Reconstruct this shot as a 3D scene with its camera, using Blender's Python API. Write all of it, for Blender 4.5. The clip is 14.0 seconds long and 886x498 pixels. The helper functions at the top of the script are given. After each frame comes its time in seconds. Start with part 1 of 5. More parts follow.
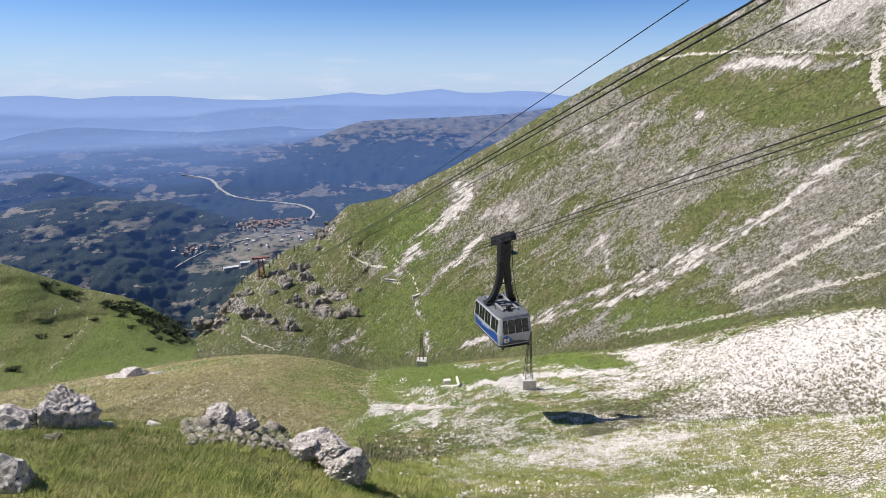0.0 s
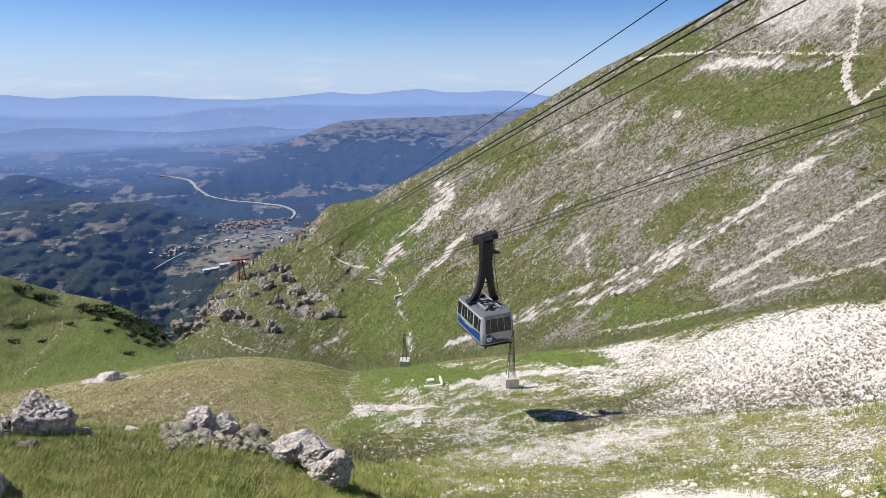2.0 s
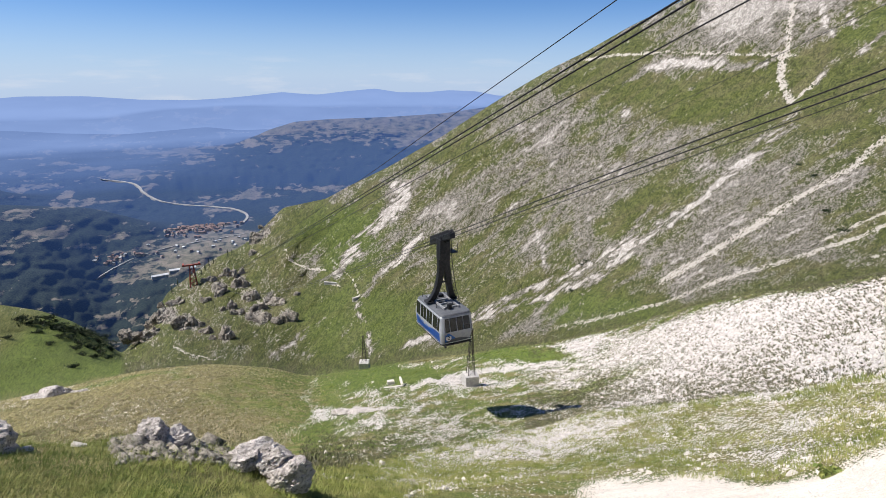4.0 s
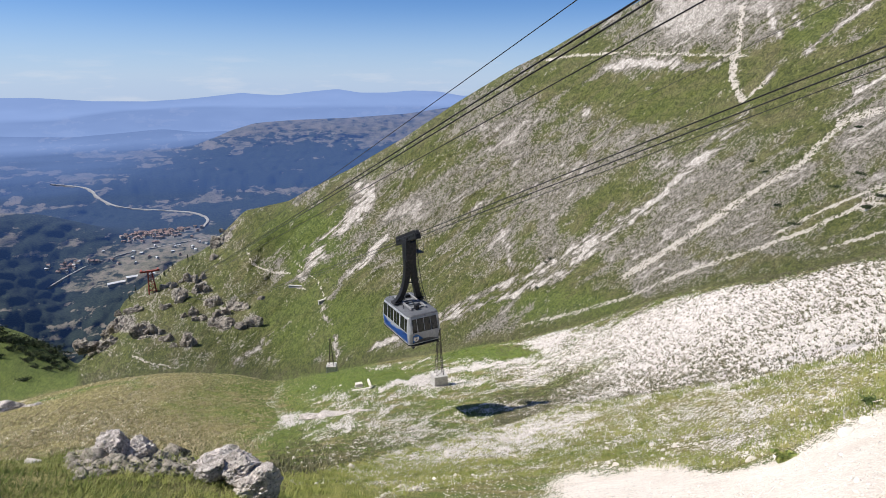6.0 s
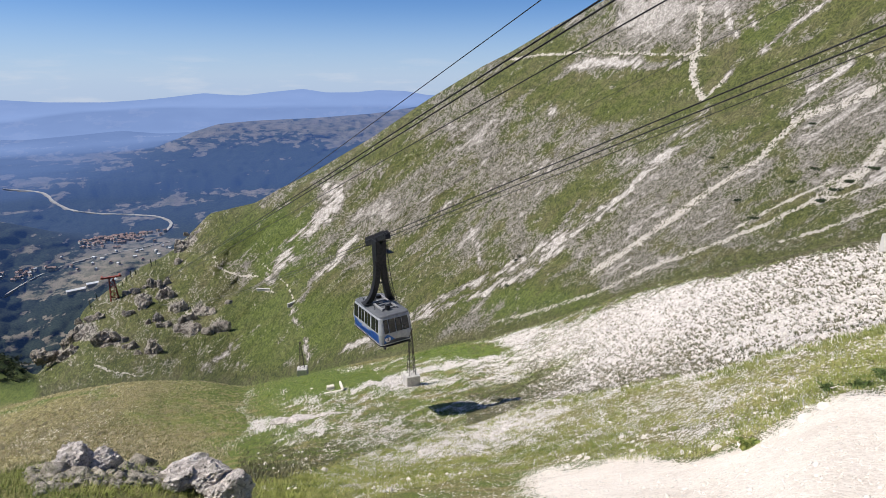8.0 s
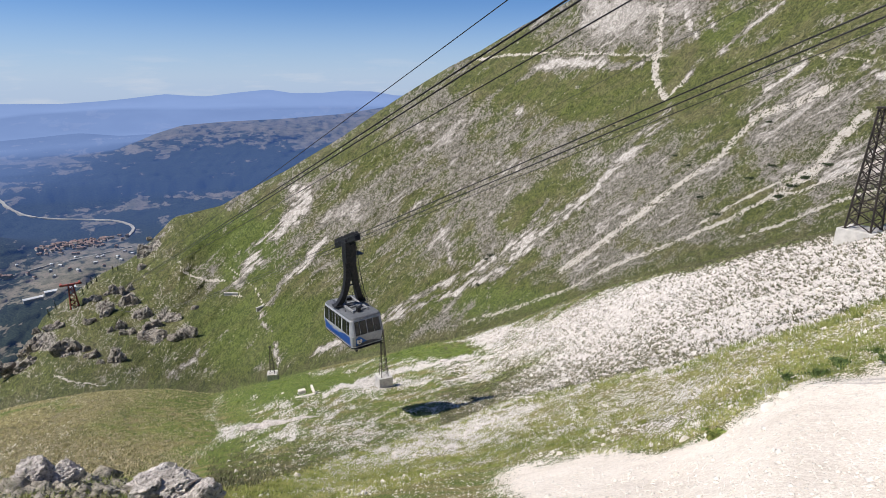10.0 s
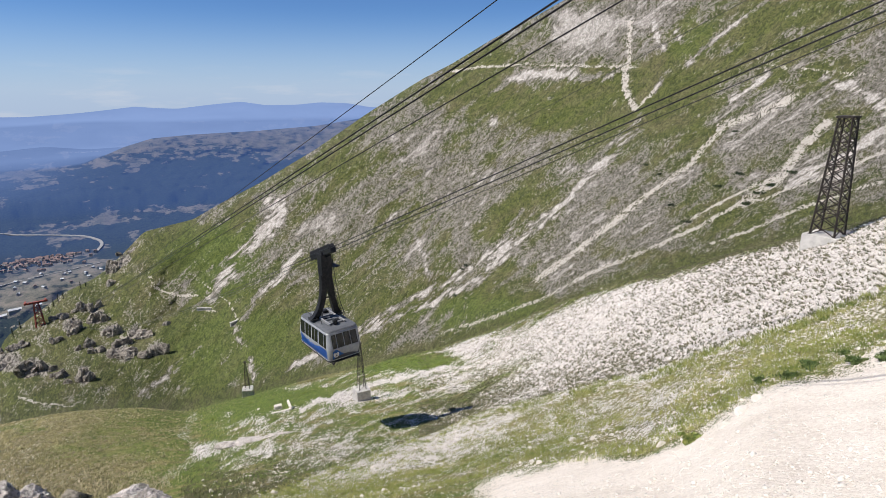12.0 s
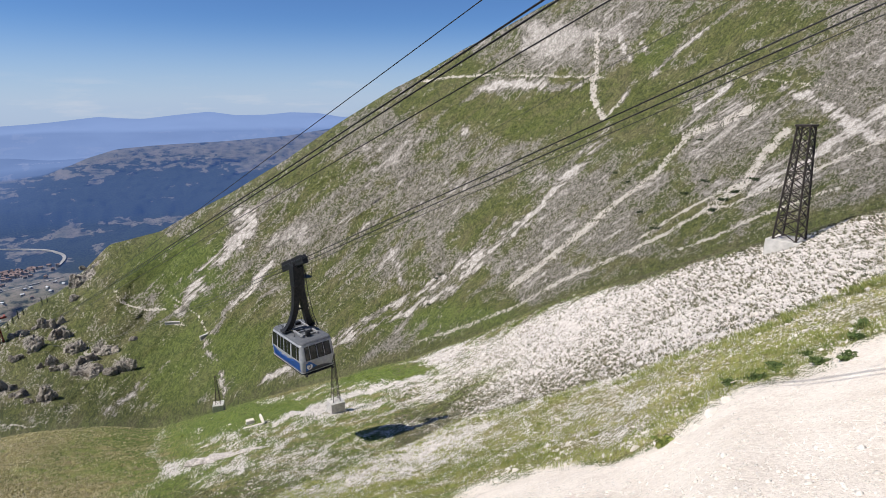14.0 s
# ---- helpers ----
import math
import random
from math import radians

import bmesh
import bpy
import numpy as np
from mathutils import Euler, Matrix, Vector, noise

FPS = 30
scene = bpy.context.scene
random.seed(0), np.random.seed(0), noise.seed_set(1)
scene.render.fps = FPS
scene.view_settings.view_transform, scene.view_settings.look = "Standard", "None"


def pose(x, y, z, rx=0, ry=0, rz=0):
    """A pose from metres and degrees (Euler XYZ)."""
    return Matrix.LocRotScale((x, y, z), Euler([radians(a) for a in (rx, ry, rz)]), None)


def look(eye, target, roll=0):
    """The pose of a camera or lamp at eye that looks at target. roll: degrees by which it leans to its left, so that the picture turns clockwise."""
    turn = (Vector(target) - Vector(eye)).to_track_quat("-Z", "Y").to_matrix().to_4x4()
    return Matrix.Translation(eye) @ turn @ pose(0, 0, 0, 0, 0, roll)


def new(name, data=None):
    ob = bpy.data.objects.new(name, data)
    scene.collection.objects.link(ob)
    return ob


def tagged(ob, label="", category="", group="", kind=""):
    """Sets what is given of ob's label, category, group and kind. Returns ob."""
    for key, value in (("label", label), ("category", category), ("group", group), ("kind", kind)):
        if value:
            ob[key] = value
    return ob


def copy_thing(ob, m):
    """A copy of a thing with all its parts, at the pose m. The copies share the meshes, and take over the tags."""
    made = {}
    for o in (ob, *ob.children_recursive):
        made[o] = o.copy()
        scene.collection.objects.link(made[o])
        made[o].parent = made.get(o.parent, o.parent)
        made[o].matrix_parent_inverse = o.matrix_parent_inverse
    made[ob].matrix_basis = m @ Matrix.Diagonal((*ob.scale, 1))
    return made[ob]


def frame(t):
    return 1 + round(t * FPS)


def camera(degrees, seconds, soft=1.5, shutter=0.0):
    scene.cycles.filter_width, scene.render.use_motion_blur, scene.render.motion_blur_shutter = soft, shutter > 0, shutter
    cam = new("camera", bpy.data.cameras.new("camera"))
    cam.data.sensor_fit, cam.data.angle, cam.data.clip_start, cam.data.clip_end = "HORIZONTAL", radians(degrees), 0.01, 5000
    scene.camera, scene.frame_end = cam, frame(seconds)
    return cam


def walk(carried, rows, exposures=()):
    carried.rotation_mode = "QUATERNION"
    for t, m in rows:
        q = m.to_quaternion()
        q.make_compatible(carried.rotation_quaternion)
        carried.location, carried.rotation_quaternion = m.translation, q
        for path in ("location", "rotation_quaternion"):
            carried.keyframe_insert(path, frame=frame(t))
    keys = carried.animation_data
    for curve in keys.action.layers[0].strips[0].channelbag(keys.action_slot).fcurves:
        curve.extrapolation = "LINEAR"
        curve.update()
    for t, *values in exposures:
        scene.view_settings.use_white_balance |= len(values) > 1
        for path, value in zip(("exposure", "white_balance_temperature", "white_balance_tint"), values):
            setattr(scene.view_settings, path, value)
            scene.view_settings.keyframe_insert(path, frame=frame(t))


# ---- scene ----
cam = camera(76.3, 14.0, 0.5)
EYE = 1.6
# seconds, heading, pitch and roll in degrees; the camera turns where it stands
ROWS = [
    (0, 0.0, -17.0, 0.0),
    (0.5, -0.48, -17.0, 0.06),
    (1, -0.99, -17.02, 0.03),
    (1.5, -1.37, -17.01, 0.11),
    (2, -1.9, -17.03, 0.08),
    (2.5, -2.58, -17.02, 0.08),
    (3, -4.01, -17.03, 0.1),
    (3.5, -5.4, -17.0, 0.15),
    (4, -6.42, -17.03, 0.11),
    (6.5, -10.89, -17.02, -0.01),
    (7, -11.7, -17.04, -0.05),
    (7.5, -12.44, -17.01, -0.08),
    (8, -13.22, -17.06, -0.11),
    (10.5, -16.96, -16.94, -0.21),
    (11, -17.47, -16.61, -0.28),
    (11.5, -18.17, -16.2, -0.29),
    (12, -18.86, -15.97, -0.32),
    (12.5, -19.47, -15.83, -0.3),
    (13, -20.16, -15.56, -0.29),
    (13.5, -20.92, -15.3, -0.33),
    (14, -21.67, -15.06, -0.32),
]
walk(cam, [(t, pose(0, 0, EYE, 90 + p, 0, yaw) @ pose(0, 0, 0, 0, 0, roll)) for t, yaw, p, roll in ROWS],
     [(0.0, 0.72), (4.0, 0.64), (8.0, 0.54), (14.0, 0.44)])

# ---- light ----
SUN_DIR = Vector((-0.58, 0.06, 0.81)).normalized()
world = bpy.data.worlds.new("sky")
scene.world = world
world.use_nodes = True
wn, wl = world.node_tree.nodes, world.node_tree.links
sky = wn.new("ShaderNodeTexSky")
sky.sky_type, sky.sun_disc = "NISHITA", False
sky.sun_elevation = math.asin(SUN_DIR.z)
sky.sun_rotation = math.atan2(SUN_DIR.x, SUN_DIR.y)
sky.altitude, sky.air_density, sky.dust_density, sky.ozone_density = 2100, 1.0, 0.0, 2.0
# a pale band of haze and thin cloud low over the horizon
def wnode(kind, **values):
    n = wn.new("ShaderNode" + kind)
    for key, v in values.items():
        n.inputs[key].default_value = v
    return n


wco, wsep, whigh = wn.new("ShaderNodeTexCoord"), wn.new("ShaderNodeSeparateXYZ"), wnode("MapRange", **{"From Min": -0.03, "From Max": 0.13, "To Min": 0.75, "To Max": 0.0})
whigh.interpolation_type = "SMOOTHSTEP"
wl.new(wco.outputs["Generated"], wsep.inputs[0])
wl.new(wsep.outputs[2], whigh.inputs["Value"])
whaze = wn.new("ShaderNodeMix")
whaze.data_type = "RGBA"
wl.new(whigh.outputs[0], whaze.inputs["Factor"])
wtint = wn.new("ShaderNodeMix")
wtint.data_type, wtint.blend_type = "RGBA", "MULTIPLY"
wtint.inputs["Factor"].default_value = 1.0
wtint.inputs[7].default_value = (0.62, 0.90, 1.32, 1.0)
wl.new(sky.outputs[0], wtint.inputs[6])
wl.new(wtint.outputs[2], whaze.inputs[6])
whaze.inputs[7].default_value = (6.3, 7.6, 10.3, 1.0)
wmap, wcloud = wnode("Mapping", Scale=(5.0, 5.0, 34.0)), wnode("TexNoise", Scale=1.6, Detail=5.0, Roughness=0.6)
wl.new(wco.outputs["Generated"], wmap.inputs[0])
wl.new(wmap.outputs[0], wcloud.inputs["Vector"])
wband = wnode("MapRange", **{"From Min": 0.045, "From Max": 0.0, "To Min": 0.0, "To Max": 0.34})
wl.new(wsep.outputs[2], wband.inputs["Value"])
wpuff = wnode("MapRange", **{"From Min": 0.52, "From Max": 0.72, "To Min": 0.0, "To Max": 1.0})
wl.new(wcloud.outputs["Fac"], wpuff.inputs["Value"])
wmul = wn.new("ShaderNodeMath")
wmul.operation = "MULTIPLY"
wl.new(wband.outputs[0], wmul.inputs[0])
wl.new(wpuff.outputs[0], wmul.inputs[1])
wmix = wn.new("ShaderNodeMix")
wmix.data_type = "RGBA"
wl.new(wmul.outputs[0], wmix.inputs["Factor"])
wl.new(whaze.outputs[2], wmix.inputs[6])
wmix.inputs[7].default_value = (9.5, 9.6, 10.2, 1.0)
wl.new(wmix.outputs[2], wn["Background"].inputs[0])
wn["Background"].inputs[1].default_value = 0.054
sun = new("sun", bpy.data.lights.new("sun", "SUN"))
sun.data.energy, sun.data.angle, sun.data.color = 4.2, radians(0.53), (1.0, 0.955, 0.89)
sun.matrix_world = look(SUN_DIR * 100, (0, 0, 0))


# ---- materials ----
class Net:
    """A small helper round one material's node tree."""

    def __init__(self, name):
        self.mat = bpy.data.materials.new(name)
        self.mat.use_nodes = True
        self.n, self.l = self.mat.node_tree.nodes, self.mat.node_tree.links
        self.bsdf = self.n["Principled BSDF"]
        self.bsdf.inputs["Specular IOR Level"].default_value = 0.25

    def put(self, socket, value):
        if isinstance(value, (int, float)):
            socket.default_value = value
        elif isinstance(value, tuple):
            socket.default_value = (*value, 1.0) if len(value) == 3 and socket.type == "RGBA" else value
        else:
            self.l.new(value, socket)

    def noise(self, vec, scale, detail=4.0, rough=0.55, dist=0.0):
        t = self.n.new("ShaderNodeTexNoise")
        if vec is not None:
            self.l.new(vec, t.inputs["Vector"])
        t.inputs["Scale"].default_value, t.inputs["Detail"].default_value = scale, detail
        t.inputs["Roughness"].default_value, t.inputs["Distortion"].default_value = rough, dist
        return t.outputs["Fac"]

    def math(self, op, a, b=0.0, clamp=False):
        m = self.n.new("ShaderNodeMath")
        m.operation, m.use_clamp = op, clamp
        self.put(m.inputs[0], a)
        self.put(m.inputs[1], b)
        return m.outputs[0]

    def step(self, v, lo, hi, to_lo=0.0, to_hi=1.0):
        m = self.n.new("ShaderNodeMapRange")
        m.interpolation_type = "SMOOTHSTEP"
        self.put(m.inputs["Value"], v)
        for key, x in (("From Min", lo), ("From Max", hi), ("To Min", to_lo), ("To Max", to_hi)):
            m.inputs[key].default_value = x
        return m.outputs["Result"]

    def mix(self, fac, a, b, kind="MIX"):
        m = self.n.new("ShaderNodeMix")
        m.data_type, m.blend_type = "RGBA", kind
        self.put(m.inputs["Factor"], fac)
        self.put(m.inputs[6], a)
        self.put(m.inputs[7], b)
        return m.outputs[2]

    def cells(self, vec, scale):
        """One random value for each cell of a broken surface."""
        t = self.n.new("ShaderNodeTexVoronoi")
        self.l.new(vec, t.inputs["Vector"])
        t.inputs["Scale"].default_value = scale
        sep = self.n.new("ShaderNodeSeparateColor")
        self.l.new(t.outputs["Color"], sep.inputs[0])
        return sep.outputs[0]

    def attr(self, name):
        a = self.n.new("ShaderNodeAttribute")
        a.attribute_name = name
        return a

    def coords(self, which="Object"):
        return self.n.new("ShaderNodeTexCoord").outputs[which]

    def stretch(self, vec, scale, rot=(0, 0, 0)):
        m = self.n.new("ShaderNodeMapping")
        self.l.new(vec, m.inputs["Vector"])
        m.inputs["Scale"].default_value = scale
        m.inputs["Rotation"].default_value = rot
        return m.outputs[0]

    def bump(self, height, strength, distance):
        b = self.n.new("ShaderNodeBump")
        b.inputs["Strength"].default_value, b.inputs["Distance"].default_value = strength, distance
        self.l.new(height, b.inputs["Height"])
        self.l.new(b.outputs[0], self.bsdf.inputs["Normal"])

    def finish(self, colour, rough=0.9, metal=0.0):
        self.put(self.bsdf.inputs["Base Color"], colour)
        self.put(self.bsdf.inputs["Roughness"], rough)
        self.put(self.bsdf.inputs["Metallic"], metal)
        return self.mat


def ground_material():
    """Turf, dry grass, pale limestone rubble, gravel and grey crag, laid out by the ground's own cover attributes."""
    m = Net("ground")
    pos, uv = m.coords("Object"), m.attr("flow").outputs["Vector"]
    sep = m.n.new("ShaderNodeSeparateColor")
    m.l.new(m.attr("cover").outputs["Color"], sep.inputs[0])
    bare, gravel, crag = sep.outputs
    far = m.attr("far").outputs["Fac"]
    def sharp(v, gain):
        return m.math("ADD", m.math("MULTIPLY", m.math("SUBTRACT", v, 0.5), gain), 0.5)

    def three(a, b, c, wa, wb, wc):
        return m.math("ADD", m.math("MULTIPLY", a, wa), m.math("ADD", m.math("MULTIPLY", b, wb), m.math("MULTIPLY", c, wc)))

    lines = m.noise(m.stretch(uv, (0.9, 3.4, 1), (0, 0, radians(-24))), 5.0, 6, 0.72)
    fine_near = sharp(three(sharp(m.noise(pos, 2.6, 6, 0.72), 2.5), m.cells(m.stretch(uv, (1.0, 2.2, 1), (0, 0, radians(-24))), 9.0), sharp(lines, 2.8), 0.28, 0.36, 0.36), 1.45)
    warp = m.noise(uv, 1.1, 3, 0.6)
    bent = m.n.new("ShaderNodeVectorMath")
    bent.operation = "ADD"
    m.l.new(uv, bent.inputs[0])
    m.l.new(warp, bent.inputs[1])
    bent = bent.outputs[0]
    rills = sharp(m.noise(m.stretch(bent, (0.7, 1.9, 1)), 2.4, 6, 0.75), 2.6)
    clumps = m.cells(m.stretch(bent, (0.75, 1.2, 1)), 6.0)
    dots = m.cells(m.stretch(bent, (0.9, 1.15, 1)), 11.0)
    fine_far = sharp(three(rills, clumps, dots, 0.34, 0.26, 0.40), 1.35)
    mid_near, mid_far = m.noise(pos, 0.35, 5, 0.6), m.noise(m.stretch(uv, (0.3, 0.8, 1)), 1.0, 5, 0.65)

    def both(a, b):
        return m.math("ADD", m.math("MULTIPLY", a, m.math("SUBTRACT", 1.0, far)), m.math("MULTIPLY", b, far))

    fine, mid = both(fine_near, fine_far), both(mid_near, mid_far)
    grain = m.noise(pos, 14.0, 4, 0.6)
    green = m.mix(m.step(fine, 0.2, 0.8), (0.052, 0.078, 0.012), (0.165, 0.195, 0.040))
    dry = m.mix(m.step(fine, 0.2, 0.8), (0.10, 0.088, 0.030), (0.30, 0.255, 0.115))
    # tones of the far slopes, darker than those of the near ground
    far_turf = m.mix(m.step(fine, 0.0, 1.0), (0.025, 0.032, 0.008), (0.114, 0.124, 0.034))
    far_dry = m.mix(m.step(fine, 0.0, 1.0), (0.046, 0.044, 0.018), (0.165, 0.150, 0.072))
    green, dry = m.mix(far, green, far_turf), m.mix(far, dry, far_dry)
    lush = m.attr("lush").outputs["Fac"]
    green = m.mix(m.math("MULTIPLY", lush, 0.42), green, m.mix(m.step(fine, 0.0, 1.0), (0.040, 0.072, 0.010), (0.122, 0.178, 0.030)))
    turf = m.mix(m.math("MULTIPLY", m.step(mid, 0.42, 0.68), m.math("SUBTRACT", 1.0, lush)), green, dry)
    turf = m.mix(m.step(m.attr("dry").outputs["Fac"], 0.0, 1.0), turf, dry)
    stone = m.mix(m.step(fine, 0.28, 0.8), (0.40, 0.362, 0.325), (0.70, 0.645, 0.59))
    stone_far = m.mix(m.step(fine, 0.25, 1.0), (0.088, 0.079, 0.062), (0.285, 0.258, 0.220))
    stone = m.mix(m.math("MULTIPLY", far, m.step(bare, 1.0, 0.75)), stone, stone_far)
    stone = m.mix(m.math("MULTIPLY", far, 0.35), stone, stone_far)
    rubble_at = m.math("ADD", m.math("ADD", m.math("MULTIPLY", fine, 0.8), m.math("MULTIPLY", grain, 0.2)), m.math("SUBTRACT", bare, 0.5))
    colour = m.mix(m.step(rubble_at, 0.40, 0.60), turf, stone)
    loose = three(m.noise(pos, 0.7, 5, 0.6), m.noise(pos, 9.0, 5, 0.75), m.noise(pos, 34.0, 3, 0.7), 0.2, 0.4, 0.4)
    pebbles = m.mix(m.step(loose, 0.38, 0.58), (0.58, 0.50, 0.42), (0.82, 0.74, 0.65))
    pebbles = m.mix(m.step(m.noise(pos, 20.0, 2, 0.6), 0.36, 0.26), pebbles, (0.42, 0.36, 0.30))
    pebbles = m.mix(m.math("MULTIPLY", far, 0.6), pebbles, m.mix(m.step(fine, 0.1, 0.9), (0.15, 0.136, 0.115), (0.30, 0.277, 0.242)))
    colour = m.mix(m.step(m.math("ADD", gravel, m.math("MULTIPLY", m.math("SUBTRACT", fine, 0.5), m.math("SUBTRACT", 0.9, m.math("MULTIPLY", far, 0.2)))), 0.4, 0.62), colour, pebbles)
    rock = m.mix(m.step(fine, 0.25, 0.8), (0.055, 0.048, 0.040), (0.29, 0.262, 0.225))
    colour = m.mix(m.step(m.math("ADD", crag, m.math("MULTIPLY", m.math("SUBTRACT", fine, 0.5), 0.8)), 0.42, 0.56), colour, rock)
    m.bump(m.math("ADD", m.math("MULTIPLY", loose, 0.35), m.math("ADD", m.math("MULTIPLY", grain, 0.2), m.math("MULTIPLY", m.math("MULTIPLY", fine_far, far), 3.0))), 0.8, 0.14)
    return m.finish(colour, 0.95)


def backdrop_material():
    """Woods, fields and ranges of the valley, kilometres off; haze is mixed into the surface as blue emission."""
    m = Net("valley")
    uv = m.attr("flow").outputs["Vector"]
    sep = m.n.new("ShaderNodeSeparateColor")
    m.l.new(m.attr("cover").outputs["Color"], sep.inputs[0])
    field, pale, haze_share = sep.outputs
    fine, mid = m.noise(m.stretch(uv, (1, 1.9, 1)), 7.0, 4, 0.75), m.noise(m.stretch(uv, (1, 2.8, 1)), 1.1, 6, 0.62, 0.5)
    wood = m.mix(m.step(fine, 0.36, 0.64), (0.007, 0.013, 0.010), (0.034, 0.047, 0.028))
    grass = m.mix(m.step(mid, 0.35, 0.65), (0.098, 0.096, 0.062), (0.20, 0.172, 0.128))
    grass = m.mix(m.step(fine, 0.44, 0.36), grass, (0.02, 0.03, 0.018))
    at = m.math("ADD", field, m.math("ADD", m.math("MULTIPLY", m.math("SUBTRACT", fine, 0.5), 0.35), m.math("MULTIPLY", m.math("SUBTRACT", mid, 0.5), 1.5)))
    colour = m.mix(m.step(at, 0.44, 0.58), wood, grass)
    colour = m.mix(m.step(m.math("ADD", pale, m.math("MULTIPLY", m.math("SUBTRACT", fine, 0.5), 1.6)), 0.44, 0.6), colour, (0.50, 0.47, 0.44))
    m.finish(colour, 1.0)
    # distance haze: blue emission blended over the land's own colours
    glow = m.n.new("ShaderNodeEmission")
    m.put(glow.inputs[0], m.mix(m.step(haze_share, 0.4, 1.0), (0.047, 0.103, 0.295), (0.200, 0.287, 0.515)))
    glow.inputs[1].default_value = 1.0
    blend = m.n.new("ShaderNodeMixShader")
    m.l.new(m.step(haze_share, 0.0, 1.0), blend.inputs[0])
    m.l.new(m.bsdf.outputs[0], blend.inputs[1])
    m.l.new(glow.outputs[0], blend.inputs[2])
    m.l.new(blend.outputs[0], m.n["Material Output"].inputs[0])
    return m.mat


def limestone_material(name, low, high, pit, scale):
    """Weathered limestone: pale faces, darker beds, black pits and cracks."""
    m = Net(name)
    pos = m.coords()
    a, b = m.noise(pos, scale, 7, 0.7), m.noise(pos, scale * 0.22, 4, 0.6)
    colour = m.mix(m.step(m.math("ADD", m.math("MULTIPLY", a, 0.6), m.math("MULTIPLY", b, 0.4)), 0.36, 0.6), low, high)
    moss = m.noise(pos, scale * 0.4, 5, 0.65)
    colour = m.mix(m.step(moss, 0.52, 0.66, 0.0, 0.6), colour, (pit[0] * 2.2, pit[1] * 2.5, pit[2] * 1.8))
    pits = m.noise(pos, scale * 2.6, 5, 0.7, 0.8)
    colour = m.mix(m.step(pits, 0.46, 0.35), colour, pit)
    m.bump(m.math("ADD", a, m.math("MULTIPLY", pits, 0.6)), 1.0, 0.4 / scale)
    return m.finish(colour, 0.95)


def plain_material(name, low, high, scale=6.0, rough=0.7, metal=0.0, bump=0.0):
    """A surface of two close tones, mottled at two scales."""
    m = Net(name)
    pos = m.coords()
    a, b = m.noise(pos, scale, 5, 0.6), m.noise(pos, scale * 0.17, 3, 0.5)
    f = m.step(m.math("ADD", m.math("MULTIPLY", a, 0.65), m.math("MULTIPLY", b, 0.35)), 0.32, 0.68)
    if bump:
        m.bump(a, 0.6, bump)
    return m.finish(m.mix(f, low, high), rough, metal)


GROUND, VALLEY = ground_material(), backdrop_material()
STEEL = plain_material("dark_steel", (0.012, 0.013, 0.015), (0.03, 0.031, 0.034), 5, 0.55, 0.3)
ROPE = plain_material("rope_steel", (0.02, 0.02, 0.022), (0.05, 0.05, 0.052), 30, 0.5, 0.6)
LATTICE = plain_material("rusted_lattice", (0.03, 0.026, 0.024), (0.075, 0.062, 0.055), 9, 0.75, 0.3)
CONCRETE = plain_material("concrete", (0.42, 0.40, 0.37), (0.62, 0.59, 0.55), 2.5, 0.9, 0, 0.02)
BOULDER = limestone_material("limestone", (0.27, 0.24, 0.215), (0.70, 0.635, 0.59), (0.045, 0.041, 0.036), 8.0)
CRAG = limestone_material("crag_rock", (0.15, 0.128, 0.105), (0.43, 0.385, 0.33), (0.035, 0.031, 0.025), 0.6)
RUBBLE = limestone_material("turfy_rubble", (0.13, 0.115, 0.085), (0.46, 0.41, 0.35), (0.035, 0.038, 0.02), 9.0)
PALE = plain_material("pale_stone", (0.50, 0.455, 0.40), (0.76, 0.70, 0.63), 3.0, 0.95, 0, 0.05)
RED = plain_material("red_paint", (0.20, 0.05, 0.038), (0.29, 0.08, 0.06), 1.0, 0.6)


# ---- the lie of the land ----
def lattice(ix, iy, seed):
    h = (ix.astype(np.int64) * 374761393 + iy.astype(np.int64) * 668265263 + seed * 974634777) & 0xFFFFFFFF
    h = ((h ^ (h >> 13)) * 1274126177) & 0xFFFFFFFF
    return ((h ^ (h >> 16)) & 0xFFFF) / 65535.0


def grid_noise(x, y, seed=0):
    ix, iy = np.floor(x), np.floor(y)
    fx, fy = x - ix, y - iy
    fx, fy = fx * fx * (3 - 2 * fx), fy * fy * (3 - 2 * fy)
    a, b = lattice(ix, iy, seed), lattice(ix + 1, iy, seed)
    c, d = lattice(ix, iy + 1, seed), lattice(ix + 1, iy + 1, seed)
    return (a * (1 - fx) + b * fx) * (1 - fy) + (c * (1 - fx) + d * fx) * fy


def fbm(x, y, octaves=4, seed=0, gain=0.5):
    total, amp, norm = 0.0, 1.0, 0.0
    for k in range(octaves):
        total = total + amp * grid_noise(x * 2 ** k + 17.3 * k, y * 2 ** k - 9.1 * k, seed + k)
        norm, amp = norm + amp, amp * gain
    return total / norm


def smooth(lo, hi, v):
    t = np.clip((v - lo) / (hi - lo), 0, 1)
    return t * t * (3 - 2 * t)


def curve(az, *knots):
    """A line round the compass: bearing and value pairs, joined smoothly."""
    return np.interp(az, [k[0] for k in knots], [k[1] for k in knots], period=360)


FINE = np.arange(-58.0, 74.01, 0.2)
AZ = np.concatenate([FINE, np.arange(77.0, 300.0, 4.0)])

